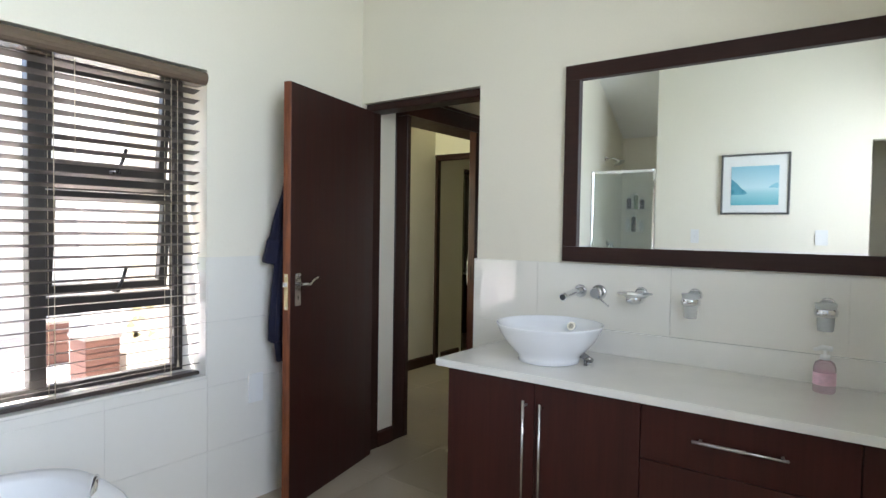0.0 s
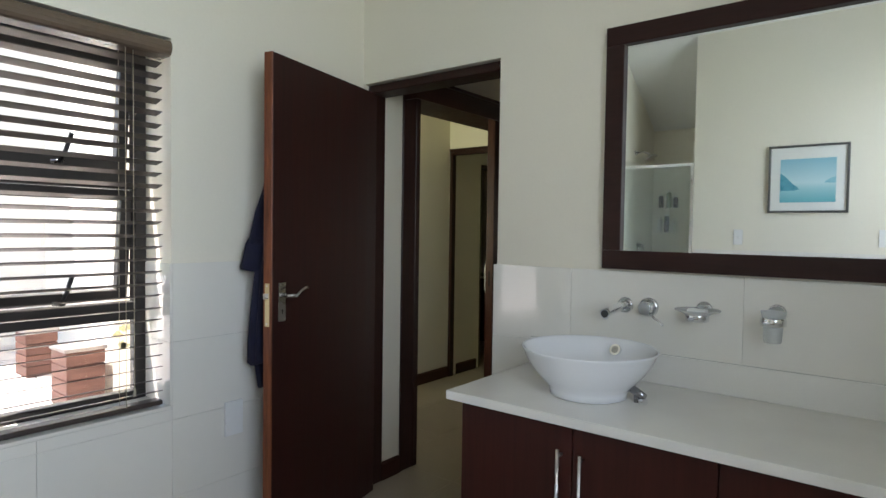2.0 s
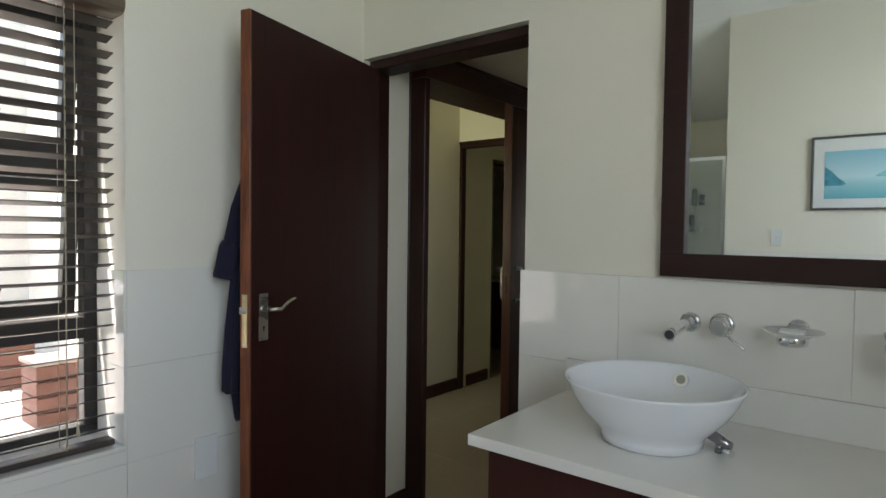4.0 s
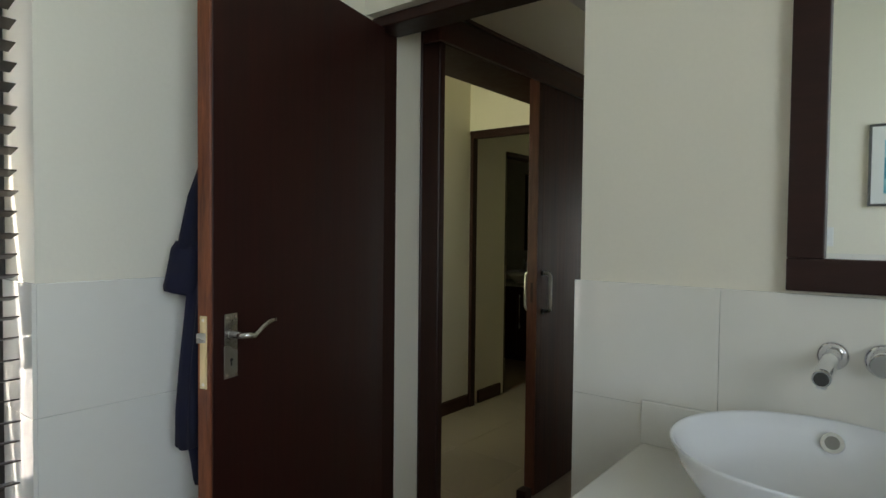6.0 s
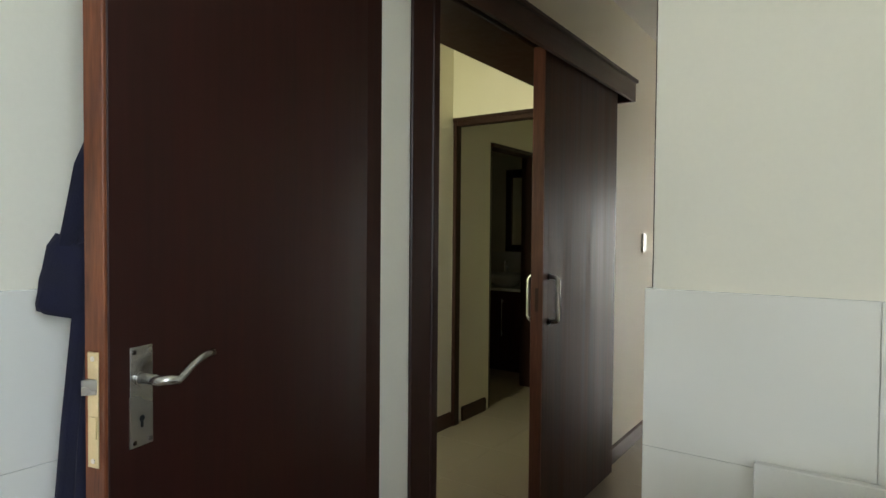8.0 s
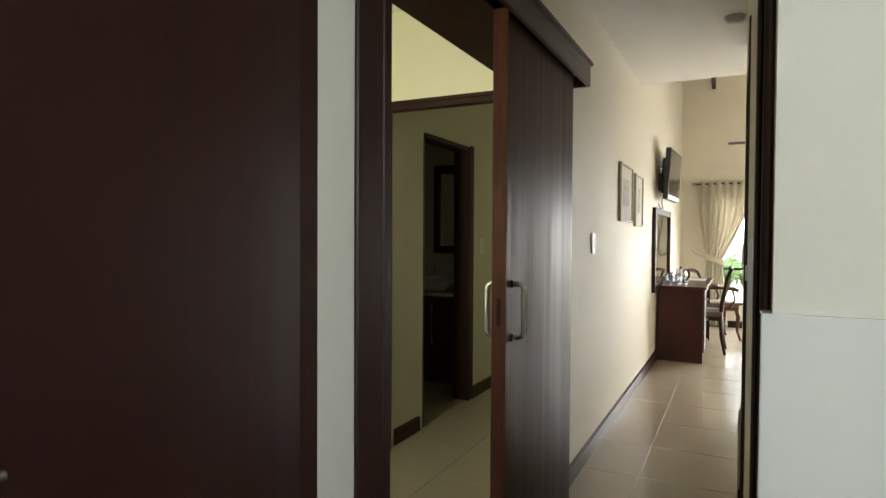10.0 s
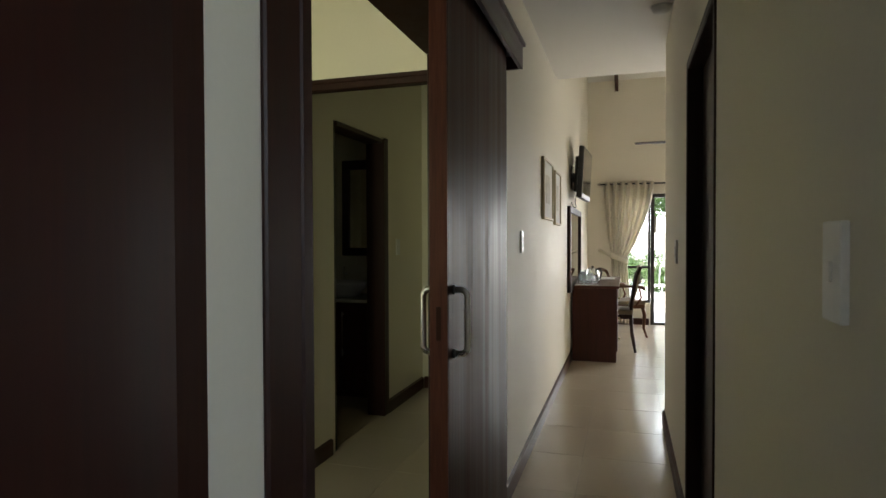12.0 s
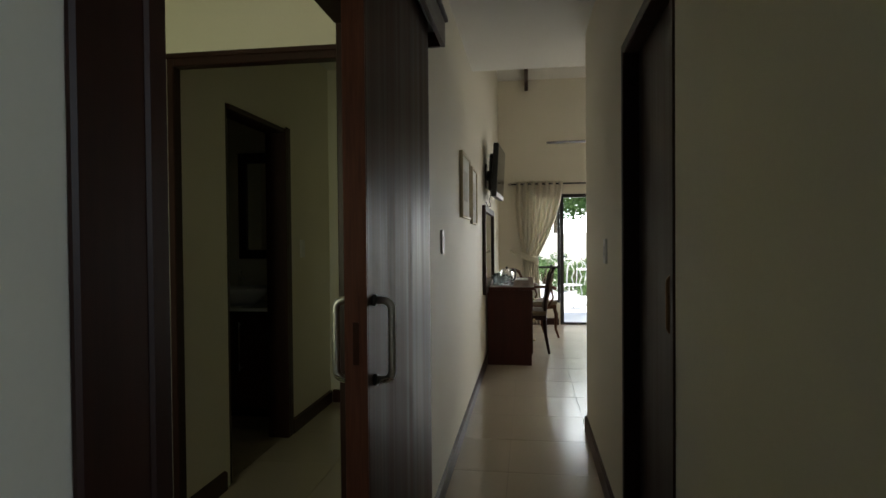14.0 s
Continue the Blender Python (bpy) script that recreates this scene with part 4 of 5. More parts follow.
_bm = bmesh.new()
_rings = [rounded_ring(_bm, 0.41, -2.47, a, b, z) for a, b, z in ((0.34, 0.80, 0.0), (0.36, 0.82, 0.25), (0.375, 0.845, 0.455), (0.385, 0.855, 0.475), (0.385, 0.855, 0.488), (0.375, 0.845, 0.496), (0.325, 0.79, 0.496), (0.31, 0.775, 0.485), (0.28, 0.72, 0.25), (0.22, 0.62, 0.13), (0.10, 0.4, 0.115))]
for _r0, _r1 in zip(_rings, _rings[1:]):
    for _k in range(48):
        _bm.faces.new((_r0[_k], _r0[(_k + 1) % 48], _r1[(_k + 1) % 48], _r1[_k])).smooth = True
_bm.faces.new(_rings[-1])
part("tub_shell", _bm, CERAMIC, tub)
part("grab_rail", sweep(bmesh.new(), [(0.385, -1.640, 0.490), (0.40, -1.648, 0.512), (0.43, -1.665, 0.516), (0.463, -1.685, 0.495), (0.485, -1.70, 0.45), (0.50, -1.71, 0.38), (0.515, -1.72, 0.30)], 0.011, 12), CHROME, tub, "bent chrome grab rail")

# ---- shower recess ----
shower = thing("shower_screen", (0.34, -3.45, 0), "frosted-edge glass shower screen in a chrome frame", "shower")
for _b in ((0.004, 0.03, 0.0, 1.985), (0.648, 0.676, 0.0, 1.985)):
    part("frame_post", box(bmesh.new(), _b[0], _b[1], -3.49, -3.455, _b[2], _b[3], bevel=0.003, seg=1), CHROME, shower)
part("frame_rail", box(bmesh.new(), 0.03, 0.648, -3.49, -3.455, 1.955, 1.985, bevel=0.003, seg=1), CHROME, shower)
part("frame_rail", box(bmesh.new(), 0.03, 0.648, -3.49, -3.455, 0.0, 0.03, bevel=0.003, seg=1), CHROME, shower)
_p = part("pane", bm_box(0.028, 0.65, -3.475, -3.469, 0.03, 1.955), SHOWERGLASS, shower)
_p.visible_shadow = False
head = thing("wall_shower", (0.02, -3.85, 2.14), "chrome overhead shower on a short wall arm", "shower")
part("rose", sweep(bmesh.new(), [(0.0, -3.85, 2.16), (0.012, -3.85, 2.16)], 0.024, 16), CHROME, head)
part("arm", sweep(bmesh.new(), [(0.01, -3.85, 2.16), (0.08, -3.85, 2.165), (0.14, -3.85, 2.14)], 0.009, 10), CHROME, head)
part("spray_plate", sweep(bmesh.new(), [(0.145, -3.85, 2.137), (0.16, -3.85, 2.105), (0.163, -3.85, 2.098)], [0.014, 0.06, 0.06], 24), CHROME, head)
rack = thing("shower_rack", (0.2, -4.38, 1.35), "chrome wire shower rack with two shelves of bottles", "rack")
for _z in (1.36, 1.62):
    _sh = bmesh.new()
    for _x in [0.06 + 0.035 * i for i in range(8)]:
        sweep(_sh, [(_x, -4.395, _z), (_x, -4.28, _z)], 0.0025, 6)
    sweep(_sh, [(0.05, -4.395, _z + 0.04), (0.05, -4.275, _z + 0.04), (0.315, -4.275, _z + 0.04), (0.315, -4.395, _z + 0.04)], 0.003, 6)
    part("shelf", _sh, CHROME, rack)
part("upright", sweep(bmesh.new(), [(0.18, -4.395, 1.30), (0.18, -4.395, 1.82)], 0.004, 8), CHROME, rack)
for _x, _z, _h, _m in ((0.10, 1.364, 0.16, PLASTIC), (0.17, 1.364, 0.19, BLACK), (0.25, 1.364, 0.13, PLASTIC), (0.11, 1.624, 0.14, BLACK), (0.19, 1.624, 0.18, LEAF), (0.26, 1.624, 0.12, BLACK)):
    _o = thing("shampoo_bottle", (_x, -4.335, _z), "plastic shampoo bottle on the wire rack", "bottle", "shower bottles")
    part("bottle_body", lathe(bmesh.new(), [(0, 0), (0.024, 0), (0.026, 0.01), (0.026, _h * 0.8), (0.012, _h * 0.9), (0, _h * 0.9)], _x, -4.335, 16, _z), _m, _o)
    part("cap", lathe(bmesh.new(), [(0, _h * 0.9), (0.012, _h * 0.9), (0.012, _h), (0, _h)], _x, -4.335, 12, _z), PLASTIC, _o)
valve = thing("shower_mixer", (0.0, -3.95, 1.22), "chrome shower mixer on the wall", "tap")
part("rose", sweep(bmesh.new(), [(0.011, -3.95, 1.22), (0.022, -3.95, 1.22)], 0.05, 20), CHROME, valve)
part("lever", sweep(bmesh.new(), [(0.022, -3.95, 1.22), (0.06, -3.95, 1.22), (0.075, -3.95, 1.18)], [0.02, 0.018, 0.008], 12), CHROME, valve)

# ---- second bathroom behind the lobby ----
cab2 = thing("vanity_cabinet", (-1.85, 4.03, 0), "dark timber vanity cabinet in the second bathroom", "cabinet")
part("carcass", bm_box(-2.45, -1.262, 3.80, 4.295, 0.08, 0.775), CABWOOD, cab2)
for _a in (-2.45, -2.053, -1.657):
    _f = part("door", box(bmesh.new(), _a + 0.002, _a + 0.392, 3.781, 3.799, 0.085, 0.772, bevel=0.001, seg=1), CABWOOD, cab2)
    bar_handle(_f, (_a + 0.05, 3.781, 0.70), (_a + 0.05, 3.781, 0.35))
part("plinth", bm_box(-2.44, -1.27, 3.85, 4.29, 0.0, 0.08), CABWOOD, cab2)
cnt2 = thing("vanity_counter", (-1.85, 4.03, 0.775), "cream stone counter on the second vanity", "counter")
part("slab", box(bmesh.new(), -2.47, -1.252, 3.765, 4.298, 0.7755, 0.80, bevel=0.003, seg=1), STONE, cnt2)
bas2 = thing("vessel_basin", (-1.70, 4.0, 0.80), "white ceramic bowl basin in the second bathroom", "basin")
part("bowl", lathe(bmesh.new(), [(0, 0.0), (0.10, 0.0), (0.12, 0.02), (0.18, 0.08), (0.205, 0.125), (0.20, 0.128), (0.17, 0.08), (0.0, 0.03)], -1.70, 4.0, 36, 0.80), CERAMIC, bas2)
tap2 = thing("tall_tap", (-1.82, 4.22, 0.80), "chrome pillar tap behind the second basin", "tap")
part("pillar", sweep(bmesh.new(), [(-1.82, 4.2, 0.80), (-1.82, 4.2, 1.04)], 0.017, 14), CHROME, tap2)
part("spout", sweep(bmesh.new(), [(-1.82, 4.2, 1.0), (-1.76, 4.12, 1.0), (-1.73, 4.08, 0.985)], 0.012, 12), CHROME, tap2)
mir2 = thing("wall_mirror", (-1.6, 4.29, 1.13), "dark framed mirror in the second bathroom", "mirror")
part("mirror_glass", bm_box(-1.80, -1.32, 4.285, 4.298, 1.20, 1.90), MIRROR, mir2)
for _b in ((-1.862, -1.26, 1.135, 1.205), (-1.862, -1.26, 1.895, 1.975)):
    part("frame_rail", box(bmesh.new(), _b[0], _b[1], 4.268, 4.2985, _b[2], _b[3], bevel=0.002, seg=1), MIRRORWOOD, mir2)
for _b in ((-1.862, -1.796), (-1.325, -1.26)):
    part("frame_stile", box(bmesh.new(), _b[0], _b[1], 4.2685, 4.2985, 1.2055, 1.8945, bevel=0.002, seg=1), MIRRORWOOD, mir2)
solid("tile_dado", bm_box(-2.6, -1.2425, 4.291, 4.2995, 0.0, 1.13), WALLTILE, "cream glazed wall tiling in the second bathroom", "wall tiles", "structure")
solid("tile_reveal", bm_box(-1.2415, -1.1225, 3.4585, 3.468, 0.0, 1.13), WALLTILE, "white tile edge beside the lobby door frame", "wall tiles", "structure")

# ---- corridor and bedroom wall ----
for _n, _a in (("pale framed sketch on the corridor wall", (3.56, 4.10, 1.415, 1.845)), ("second pale framed sketch on the corridor wall", (4.24, 4.66, 1.39, 1.825))):
    _o, _pr = picture("framed_sketch", _n, 0.0, *_a, 0.024, 0.016, OAKFRAME, "+x", (_a[0] + 0.16, _a[1] - 0.14, _a[2] + 0.12, _a[3] - 0.11, surface("grey_sketch", (0.60, 0.59, 0.53), 0.8, var=0.25, scale=16, fine=70)))

tv = thing("television", (0.1, 6.0, 1.62), "black flat television on a tilted wall bracket", "television")
_rot = Matrix.Translation((0.13, 5.98, 1.955)) @ Matrix.Rotation(radians(3), 4, "Y") @ Matrix.Rotation(radians(-2.5), 4, "Z")


def tv_part(name, material, *a, bevel=0.004, parent=tv):
    bm = box(bmesh.new(), *a, bevel=bevel, seg=2)
    bm.transform(_rot)
    return part(name, bm, material, parent)


tv_part("bezel", BLACK, -0.02, 0.03, -0.40, 0.40, -0.265, 0.255, bevel=0.008)
tv_part("screen", SCREEN, 0.0302, 0.0315, -0.375, 0.375, -0.215, 0.235, bevel=0)
tv_part("back_shell", BLACK, -0.07, -0.0202, -0.27, 0.27, -0.2, 0.17, bevel=0.02)
tv_part("speaker_strip", surface("silver_plastic", (0.35, 0.35, 0.36), 0.35, 0.4), 0.0302, 0.033, -0.39, 0.39, -0.262, -0.222, bevel=0.001)
part("wall_bracket", box(bmesh.new(), 0.0, 0.012, 5.90, 6.12, 1.80, 2.05, bevel=0.002, seg=1), BLACK, tv)
part("bracket_arm", box(bmesh.new(), 0.012, 0.075, 5.97, 6.05, 1.88, 1.98, bevel=0.003, seg=1), BLACK, tv)
part("cable", sweep(bmesh.new(), [(0.07, 5.80, 1.78), (0.05, 5.78, 1.66), (0.06, 5.80, 1.605), (0.03, 5.84, 1.60), (0.008, 5.86, 1.66)], 0.004, 6), BLACK, tv)

dmir = thing("desk_mirror", (0.01, 6.2, 0.76), "tall mirror in a dark frame on the wall above the desk", "mirror")
part("mirror_glass", bm_box(0.004, 0.016, 5.50, 6.84, 0.80, 1.545), MIRROR, dmir)
for _b in ((5.44, 6.90, 0.74, 0.805), (5.44, 6.90, 1.54, 1.60)):
    part("frame_rail", box(bmesh.new(), 0.003, 0.035, _b[0], _b[1], _b[2], _b[3], bevel=0.002, seg=1), FRAMEWOOD, dmir)
for _b in ((5.44, 5.505), (6.835, 6.90)):
    part("frame_stile", box(bmesh.new(), 0.003, 0.0345, _b[0], _b[1], 0.8055, 1.5395, bevel=0.002, seg=1), FRAMEWOOD, dmir)

DESKWOOD = timber("desk_mahogany", (0.055, 0.016, 0.010), (0.105, 0.030, 0.019), 0.3, (20, 1.5, 20))
desk = thing("desk", (0.24, 6.6, 0), "dark mahogany desk with drawers against the wall", "desk")
part("desk_top", box(bmesh.new(), 0.018, 0.49, 5.79, 7.40, 0.690, 0.716, bevel=0.004), DESKWOOD, desk)
part("end_panel", box(bmesh.new(), 0.02, 0.462, 5.80, 5.828, 0.0, 0.6895, bevel=0.002, seg=1), CABWOOD, desk)
part("end_panel", box(bmesh.new(), 0.02, 0.462, 7.36, 7.388, 0.0, 0.6895, bevel=0.002, seg=1), CABWOOD, desk)
part("pedestal", bm_box(0.02, 0.455, 5.83, 6.25, 0.06, 0.6895), CABWOOD, desk)
for _i in range(3):
    _d = part("drawer", box(bmesh.new(), 0.4555, 0.474, 5.835, 6.245, 0.10 + 0.195 * _i, 0.29 + 0.195 * _i, bevel=0.002, seg=1), CABWOOD, desk)
    part("knob", sweep(bmesh.new(), [(0.474, 6.04, 0.195 + 0.195 * _i), (0.49, 6.04, 0.195 + 0.195 * _i), (0.50, 6.04, 0.195 + 0.195 * _i)], [0.006, 0.014, 0.010], 12), BRASS, _d)
part("apron", bm_box(0.02, 0.45, 6.252, 7.358, 0.60, 0.6893), CABWOOD, desk)
desk.scale = (1, 1, 1.1)
DESK_TOP = 0.7876

kettle = thing("kettle", (0.20, 6.30, 0.716), "polished steel electric kettle with a black handle", "kettle")
part("pot", lathe(bmesh.new(), [(0, 0.0), (0.075, 0.0), (0.078, 0.02), (0.072, 0.09), (0.055, 0.15), (0.05, 0.16), (0, 0.165)], 0.20, 6.30, 28, 0.7165), CHROME, kettle)
part("handle", sweep(bmesh.new(), [(0.245, 6.26, 0.86), (0.285, 6.235, 0.875), (0.30, 6.225, 0.83), (0.285, 6.235, 0.77), (0.262, 6.25, 0.755)], 0.010, 10), BLACK, kettle)
part("spout", sweep(bmesh.new(), [(0.145, 6.34, 0.80), (0.115, 6.365, 0.845)], [0.02, 0.012], 10), CHROME, kettle)
part("lid_knob", lathe(bmesh.new(), [(0, 0.162), (0.012, 0.165), (0.014, 0.18), (0, 0.186)], 0.20, 6.30, 14, 0.7165), BLACK, kettle)
kettle.location.z = DESK_TOP
tray = thing("tray", (0.16, 6.02, 0.716), "small white tray on the desk", "tray")
part("tray_base", box(bmesh.new(), 0.05, 0.28, 5.86, 6.18, 0.7165, 0.726, bevel=0.003), CERAMIC, tray)
tray.location.z = DESK_TOP
for _x, _y, _h in ((0.10, 5.93, 0.11), (0.17, 5.92, 0.095), (0.11, 6.05, 0.12), (0.19, 6.08, 0.10), (0.24, 5.98, 0.09)):
    _o = thing("drinking_glass", (_x, _y, 0.726), "clear drinking glass on the tray", "glass", "glasses on the tray")
    part("tumbler", lathe(bmesh.new(), [(0, 0), (0.026, 0), (0.031, _h), (0.0295, _h), (0.0245, 0.006), (0, 0.006)], _x, _y, 20, 0.7265), GLASS, _o)
    _o.location.z = DESK_TOP + 0.010
paper = thing("papers", (0.34, 6.95, 0.716), "loose white sheets of paper on the desk", "papers")
part("sheet", box(bmesh.new(), 0.20, 0.43, 6.80, 7.12, 0.7165, 0.7225), PAPER, paper)
paper.location.z = DESK_TOP


# ---- chairs ----
def side_chair(name, m, label, arms=False, back_top=1.0, material=FRAMEWOOD, seat_mat=FABRIC, padded=False):
    """A timber chair that faces +y in its own axes."""
    ob = thing(name, (0, 0, 0), label, "chair")
    part("seat", box(bmesh.new(), -0.225, 0.225, -0.21, 0.23, 0.425, 0.475, bevel=0.015, seg=3), seat_mat, ob, "upholstered seat")
    part("seat_frame", box(bmesh.new(), -0.22, 0.22, -0.205, 0.222, 0.375, 0.4245, bevel=0.004, seg=1), material, ob)
    for sx in (-1, 1):
        part("leg", sweep(bmesh.new(), [(sx * 0.195, 0.20, 0.38), (sx * 0.205, 0.222, 0.30), (sx * 0.20, 0.212, 0.12), (sx * 0.215, 0.245, 0.012), (sx * 0.215, 0.25, 0.0)], [0.025, 0.027, 0.017, 0.014, 0.02], 10), material, ob)
        part("leg", sweep(bmesh.new(), [(sx * 0.19, -0.19, 0.42), (sx * 0.19, -0.20, 0.2), (sx * 0.20, -0.238, 0.0)], [0.021, 0.019, 0.015], 10), material, ob)
        part("back_post", sweep(bmesh.new(), [(sx * 0.19, -0.19, 0.42), (sx * 0.19, -0.205, 0.6), (sx * 0.195, -0.25, back_top - 0.08), (sx * 0.2, -0.29, back_top)], [0.021, 0.018, 0.017, 0.018], 10), material, ob)
        if arms:
            part("arm_rest", sweep(bmesh.new(), [(sx * 0.20, -0.215, 0.66), (sx * 0.25, 0.0, 0.665), (sx * 0.265, 0.14, 0.655), (sx * 0.29, 0.185, 0.635)], [0.016, 0.018, 0.022, 0.022], 10), material, ob)
            part("arm_support", sweep(bmesh.new(), [(sx * 0.225, 0.10, 0.41), (sx * 0.245, 0.16, 0.52), (sx * 0.262, 0.12, 0.65)], 0.014, 8), material, ob)
    bm = bmesh.new()
    pts = [(-0.20 + 0.4 * i / 10, -0.29 + 0.012 * math.sin(math.pi * i / 10), back_top + 0.012 * math.sin(math.pi * i / 10)) for i in range(11)]
    sweep(bm, pts, [0.018 + 0.007 * math.sin(math.pi * i / 10) for i in range(11)], 10)
    part("crest_rail", bm, material, ob)
    if padded:
        bm = bmesh.new()
        prism(bm, [(-0.20, 0.50), (-0.262, 0.70), (-0.295, back_top - 0.03), (-0.265, back_top - 0.03), (-0.225, 0.70), (-0.165, 0.50)], "x", -0.185, 0.185)
        part("backrest", bm, seat_mat, ob, "upholstered back")
    else:
        for z, w in ((0.60, 0.03), (back_top - 0.13, 0.05)):
            yy = -0.205 - 0.09 * max(0, z - 0.6) / (back_top - 0.6)
            part("back_rail", box(bmesh.new(), -0.19, 0.19, yy - 0.01, yy + 0.01, z - w / 2, z + w / 2, bevel=0.004, seg=1), material, ob)
        bm = bmesh.new()
        prism(bm, [(-0.06, 0.615), (0.06, 0.615), (0.035, 0.68), (0.055, back_top - 0.155), (-0.055, back_top - 0.155), (-0.035, 0.68)], "y", -0.232, -0.218)
        part("splat", bm, material, ob)
    ob.matrix_basis = m
    return ob


side_chair("desk_chair", pose(0.42, 6.62, 0, 0, 0, 90), "dark timber desk chair with a padded back at the desk", back_top=0.94, padded=True)
side_chair("armchair", pose(0.50, 7.62, 0, 0, 0, -66), "brown carved timber armchair standing behind the desk", arms=True, back_top=0.86, material=timber("mid_brown_chair_wood", (0.075, 0.028, 0.013), (0.15, 0.062, 0.028), 0.35))



# ---- curtain on its rod ----
rod = thing("curtain_rod", (2.0, 8.61, 2.085), "bronze curtain rod along the garden wall", "curtain rod")
part("rod", sweep(bmesh.new(), [(0.20, 8.615, 2.075), (4.2, 8.615, 2.075)], 0.012, 12), DARKSTEEL, rod)
part("finial", sweep(bmesh.new(), [(0.145, 8.615, 2.075), (0.16, 8.615, 2.075), (0.18, 8.615, 2.075), (0.20, 8.615, 2.075)], [0.008, 0.022, 0.022, 0.012], 12), SATIN, rod)
for _x in (0.21, 2.2, 4.15):
    part("bracket", sweep(bmesh.new(), [(_x, 8.615, 2.075), (_x, 8.70, 2.075)], 0.008, 8), DARKSTEEL, rod)


def curtain(name, x0, x1, tie_x, label, flip=1):
    """A pleated eyelet curtain, gathered at a tie-back."""
    ob = thing(name, ((x0 + x1) / 2, 8.6, 0.02), label, "curtain")
    bm = bmesh.new()
    cols, rows = 120, 40
    grid = []
    top, tie = 2.11, 1.00
    for j in range(rows + 1):
        z = top + (0.02 - top) * j / rows
        if z > tie:
            k = ((top - z) / (top - tie)) ** 1.7
        else:
            k = 1 - 0.22 * min(1, (tie - z) / 0.95)
        w0, w1 = 1.0, 0.30
        row = []
        for i in range(cols + 1):
            u = i / cols
            xf = x0 + (x1 - x0) * u
            xt = tie_x + (u - 0.5) * (x1 - x0) * w1
            x = xf * (1 - k) + xt * k
            amp = 0.042 * (1 - 0.45 * k)
            y = 8.605 + amp * math.sin(2 * math.pi * 7 * u) + 0.008 * math.sin(9 * u + 3 * z)
            row.append(bm.verts.new((x, y, z + 0.01 * math.sin(5 * u) * k)))
        grid.append(row)
    for a, b in zip(grid, grid[1:]):
        for i in range(cols):
            bm.faces.new((a[i], a[i + 1], b[i + 1], b[i])).smooth = True
    c = part("drape", bm, CURTAIN, ob)
    sol = c.modifiers.new("thickness", "SOLIDIFY")
    sol.thickness = 0.0025
    for i in range(7):
        x = x0 + (x1 - x0) * (i + 0.5) / 7
        part("eyelet", sweep(bmesh.new(), arc((x, 8.605, 2.075), 0.023, 0, 360, 16, (0.35, 0.93, 0), (0, 0, 1)), 0.006, 6), SATIN, ob)
    bm = bmesh.new()
    w = (x1 - x0) * 0.30 / 2 + 0.02
    pts = [(tie_x + w * math.cos(t) * 1.0, 8.60 + 0.075 * math.sin(t), 0.985 - 0.05 * flip * math.cos(t)) for t in (2 * math.pi * i / 32 for i in range(33))]
    lo = [bm.verts.new((p[0], p[1], p[2] - 0.045)) for p in pts]
    hi = [bm.verts.new((p[0], p[1], p[2] + 0.045)) for p in pts]
    for i in range(32):
        bm.faces.new((lo[i], lo[i + 1], hi[i + 1], hi[i])).smooth = True
    tb = part("tie_back", bm, CURTAIN, ob, "cream fabric tie-back")
    sol = tb.modifiers.new("thickness", "SOLIDIFY")
    sol.thickness = 0.006
    part("tie_cord", sweep(bmesh.new(), [(tie_x - w * flip, 8.60, 1.02), (tie_x - (w + 0.16) * flip, 8.69, 1.10)], 0.022, 8), CURTAIN, ob)
    return ob


curtain("curtain", 0.23, 0.945, 0.46, "cream eyelet curtain gathered with a tie-back beside the garden door", 1)
curtain("curtain", 3.3, 4.1, 3.86, "cream eyelet curtain gathered with a tie-back", -1)

# ---- garden door and side light ----
window_2 = thing("window_2", (0.68, 8.8, 0.32), "narrow dark framed window beside the garden door", "window")
window_2["kind"] = "structure"
_bm = bmesh.new()
for _b in ((0.452, 0.898, 0.322, 0.36), (0.452, 0.898, 1.89, 1.928), (0.452, 0.49, 0.36, 1.89), (0.865, 0.898, 0.36, 1.89), (0.49, 0.865, 0.83, 0.865)):
    box(_bm, _b[0], _b[1], 8.73, 8.78, _b[2], _b[3], bevel=0.002, seg=1)
part("window_frame", _bm, WINFRAME, window_2)
_p = part("pane", bm_box(0.48, 0.875, 8.752, 8.757, 0.35, 1.90), GLASS, window_2)
_p.visible_shadow = False
garden_door = thing("door_3", (2.3, 8.8, 0), "dark framed sliding glass doors to the garden", "door")
garden_door["kind"] = "structure"
_bm = bmesh.new()
for _b in ((0.902, 0.955, 0.0, 1.928), (3.65, 3.698, 0.0, 1.928), (0.955, 3.65, 1.875, 1.928), (0.955, 3.65, 0.0, 0.03)):
    box(_bm, _b[0], _b[1], 8.72, 8.80, _b[2], _b[3], bevel=0.002, seg=1)
part("door_frame", _bm, WINFRAME, garden_door)
for _a, _b in ((1.87, 2.75), (2.76, 3.65)):
    _bm = bmesh.new()
    for _c in ((_a, _a + 0.05, 0.032, 1.873), (_b - 0.05, _b, 0.032, 1.873), (_a + 0.05, _b - 0.05, 1.82, 1.873), (_a + 0.05, _b - 0.05, 0.032, 0.09)):
        box(_bm, _c[0], _c[1], 8.735, 8.775, _c[2], _c[3], bevel=0.002, seg=1)
    _s = part("sash", _bm, WINFRAME, garden_door)
    _p = part("pane", bm_box(_a + 0.045, _b - 0.045, 8.753, 8.758, 0.085, 1.825), GLASS, _s)
    _p.visible_shadow = False
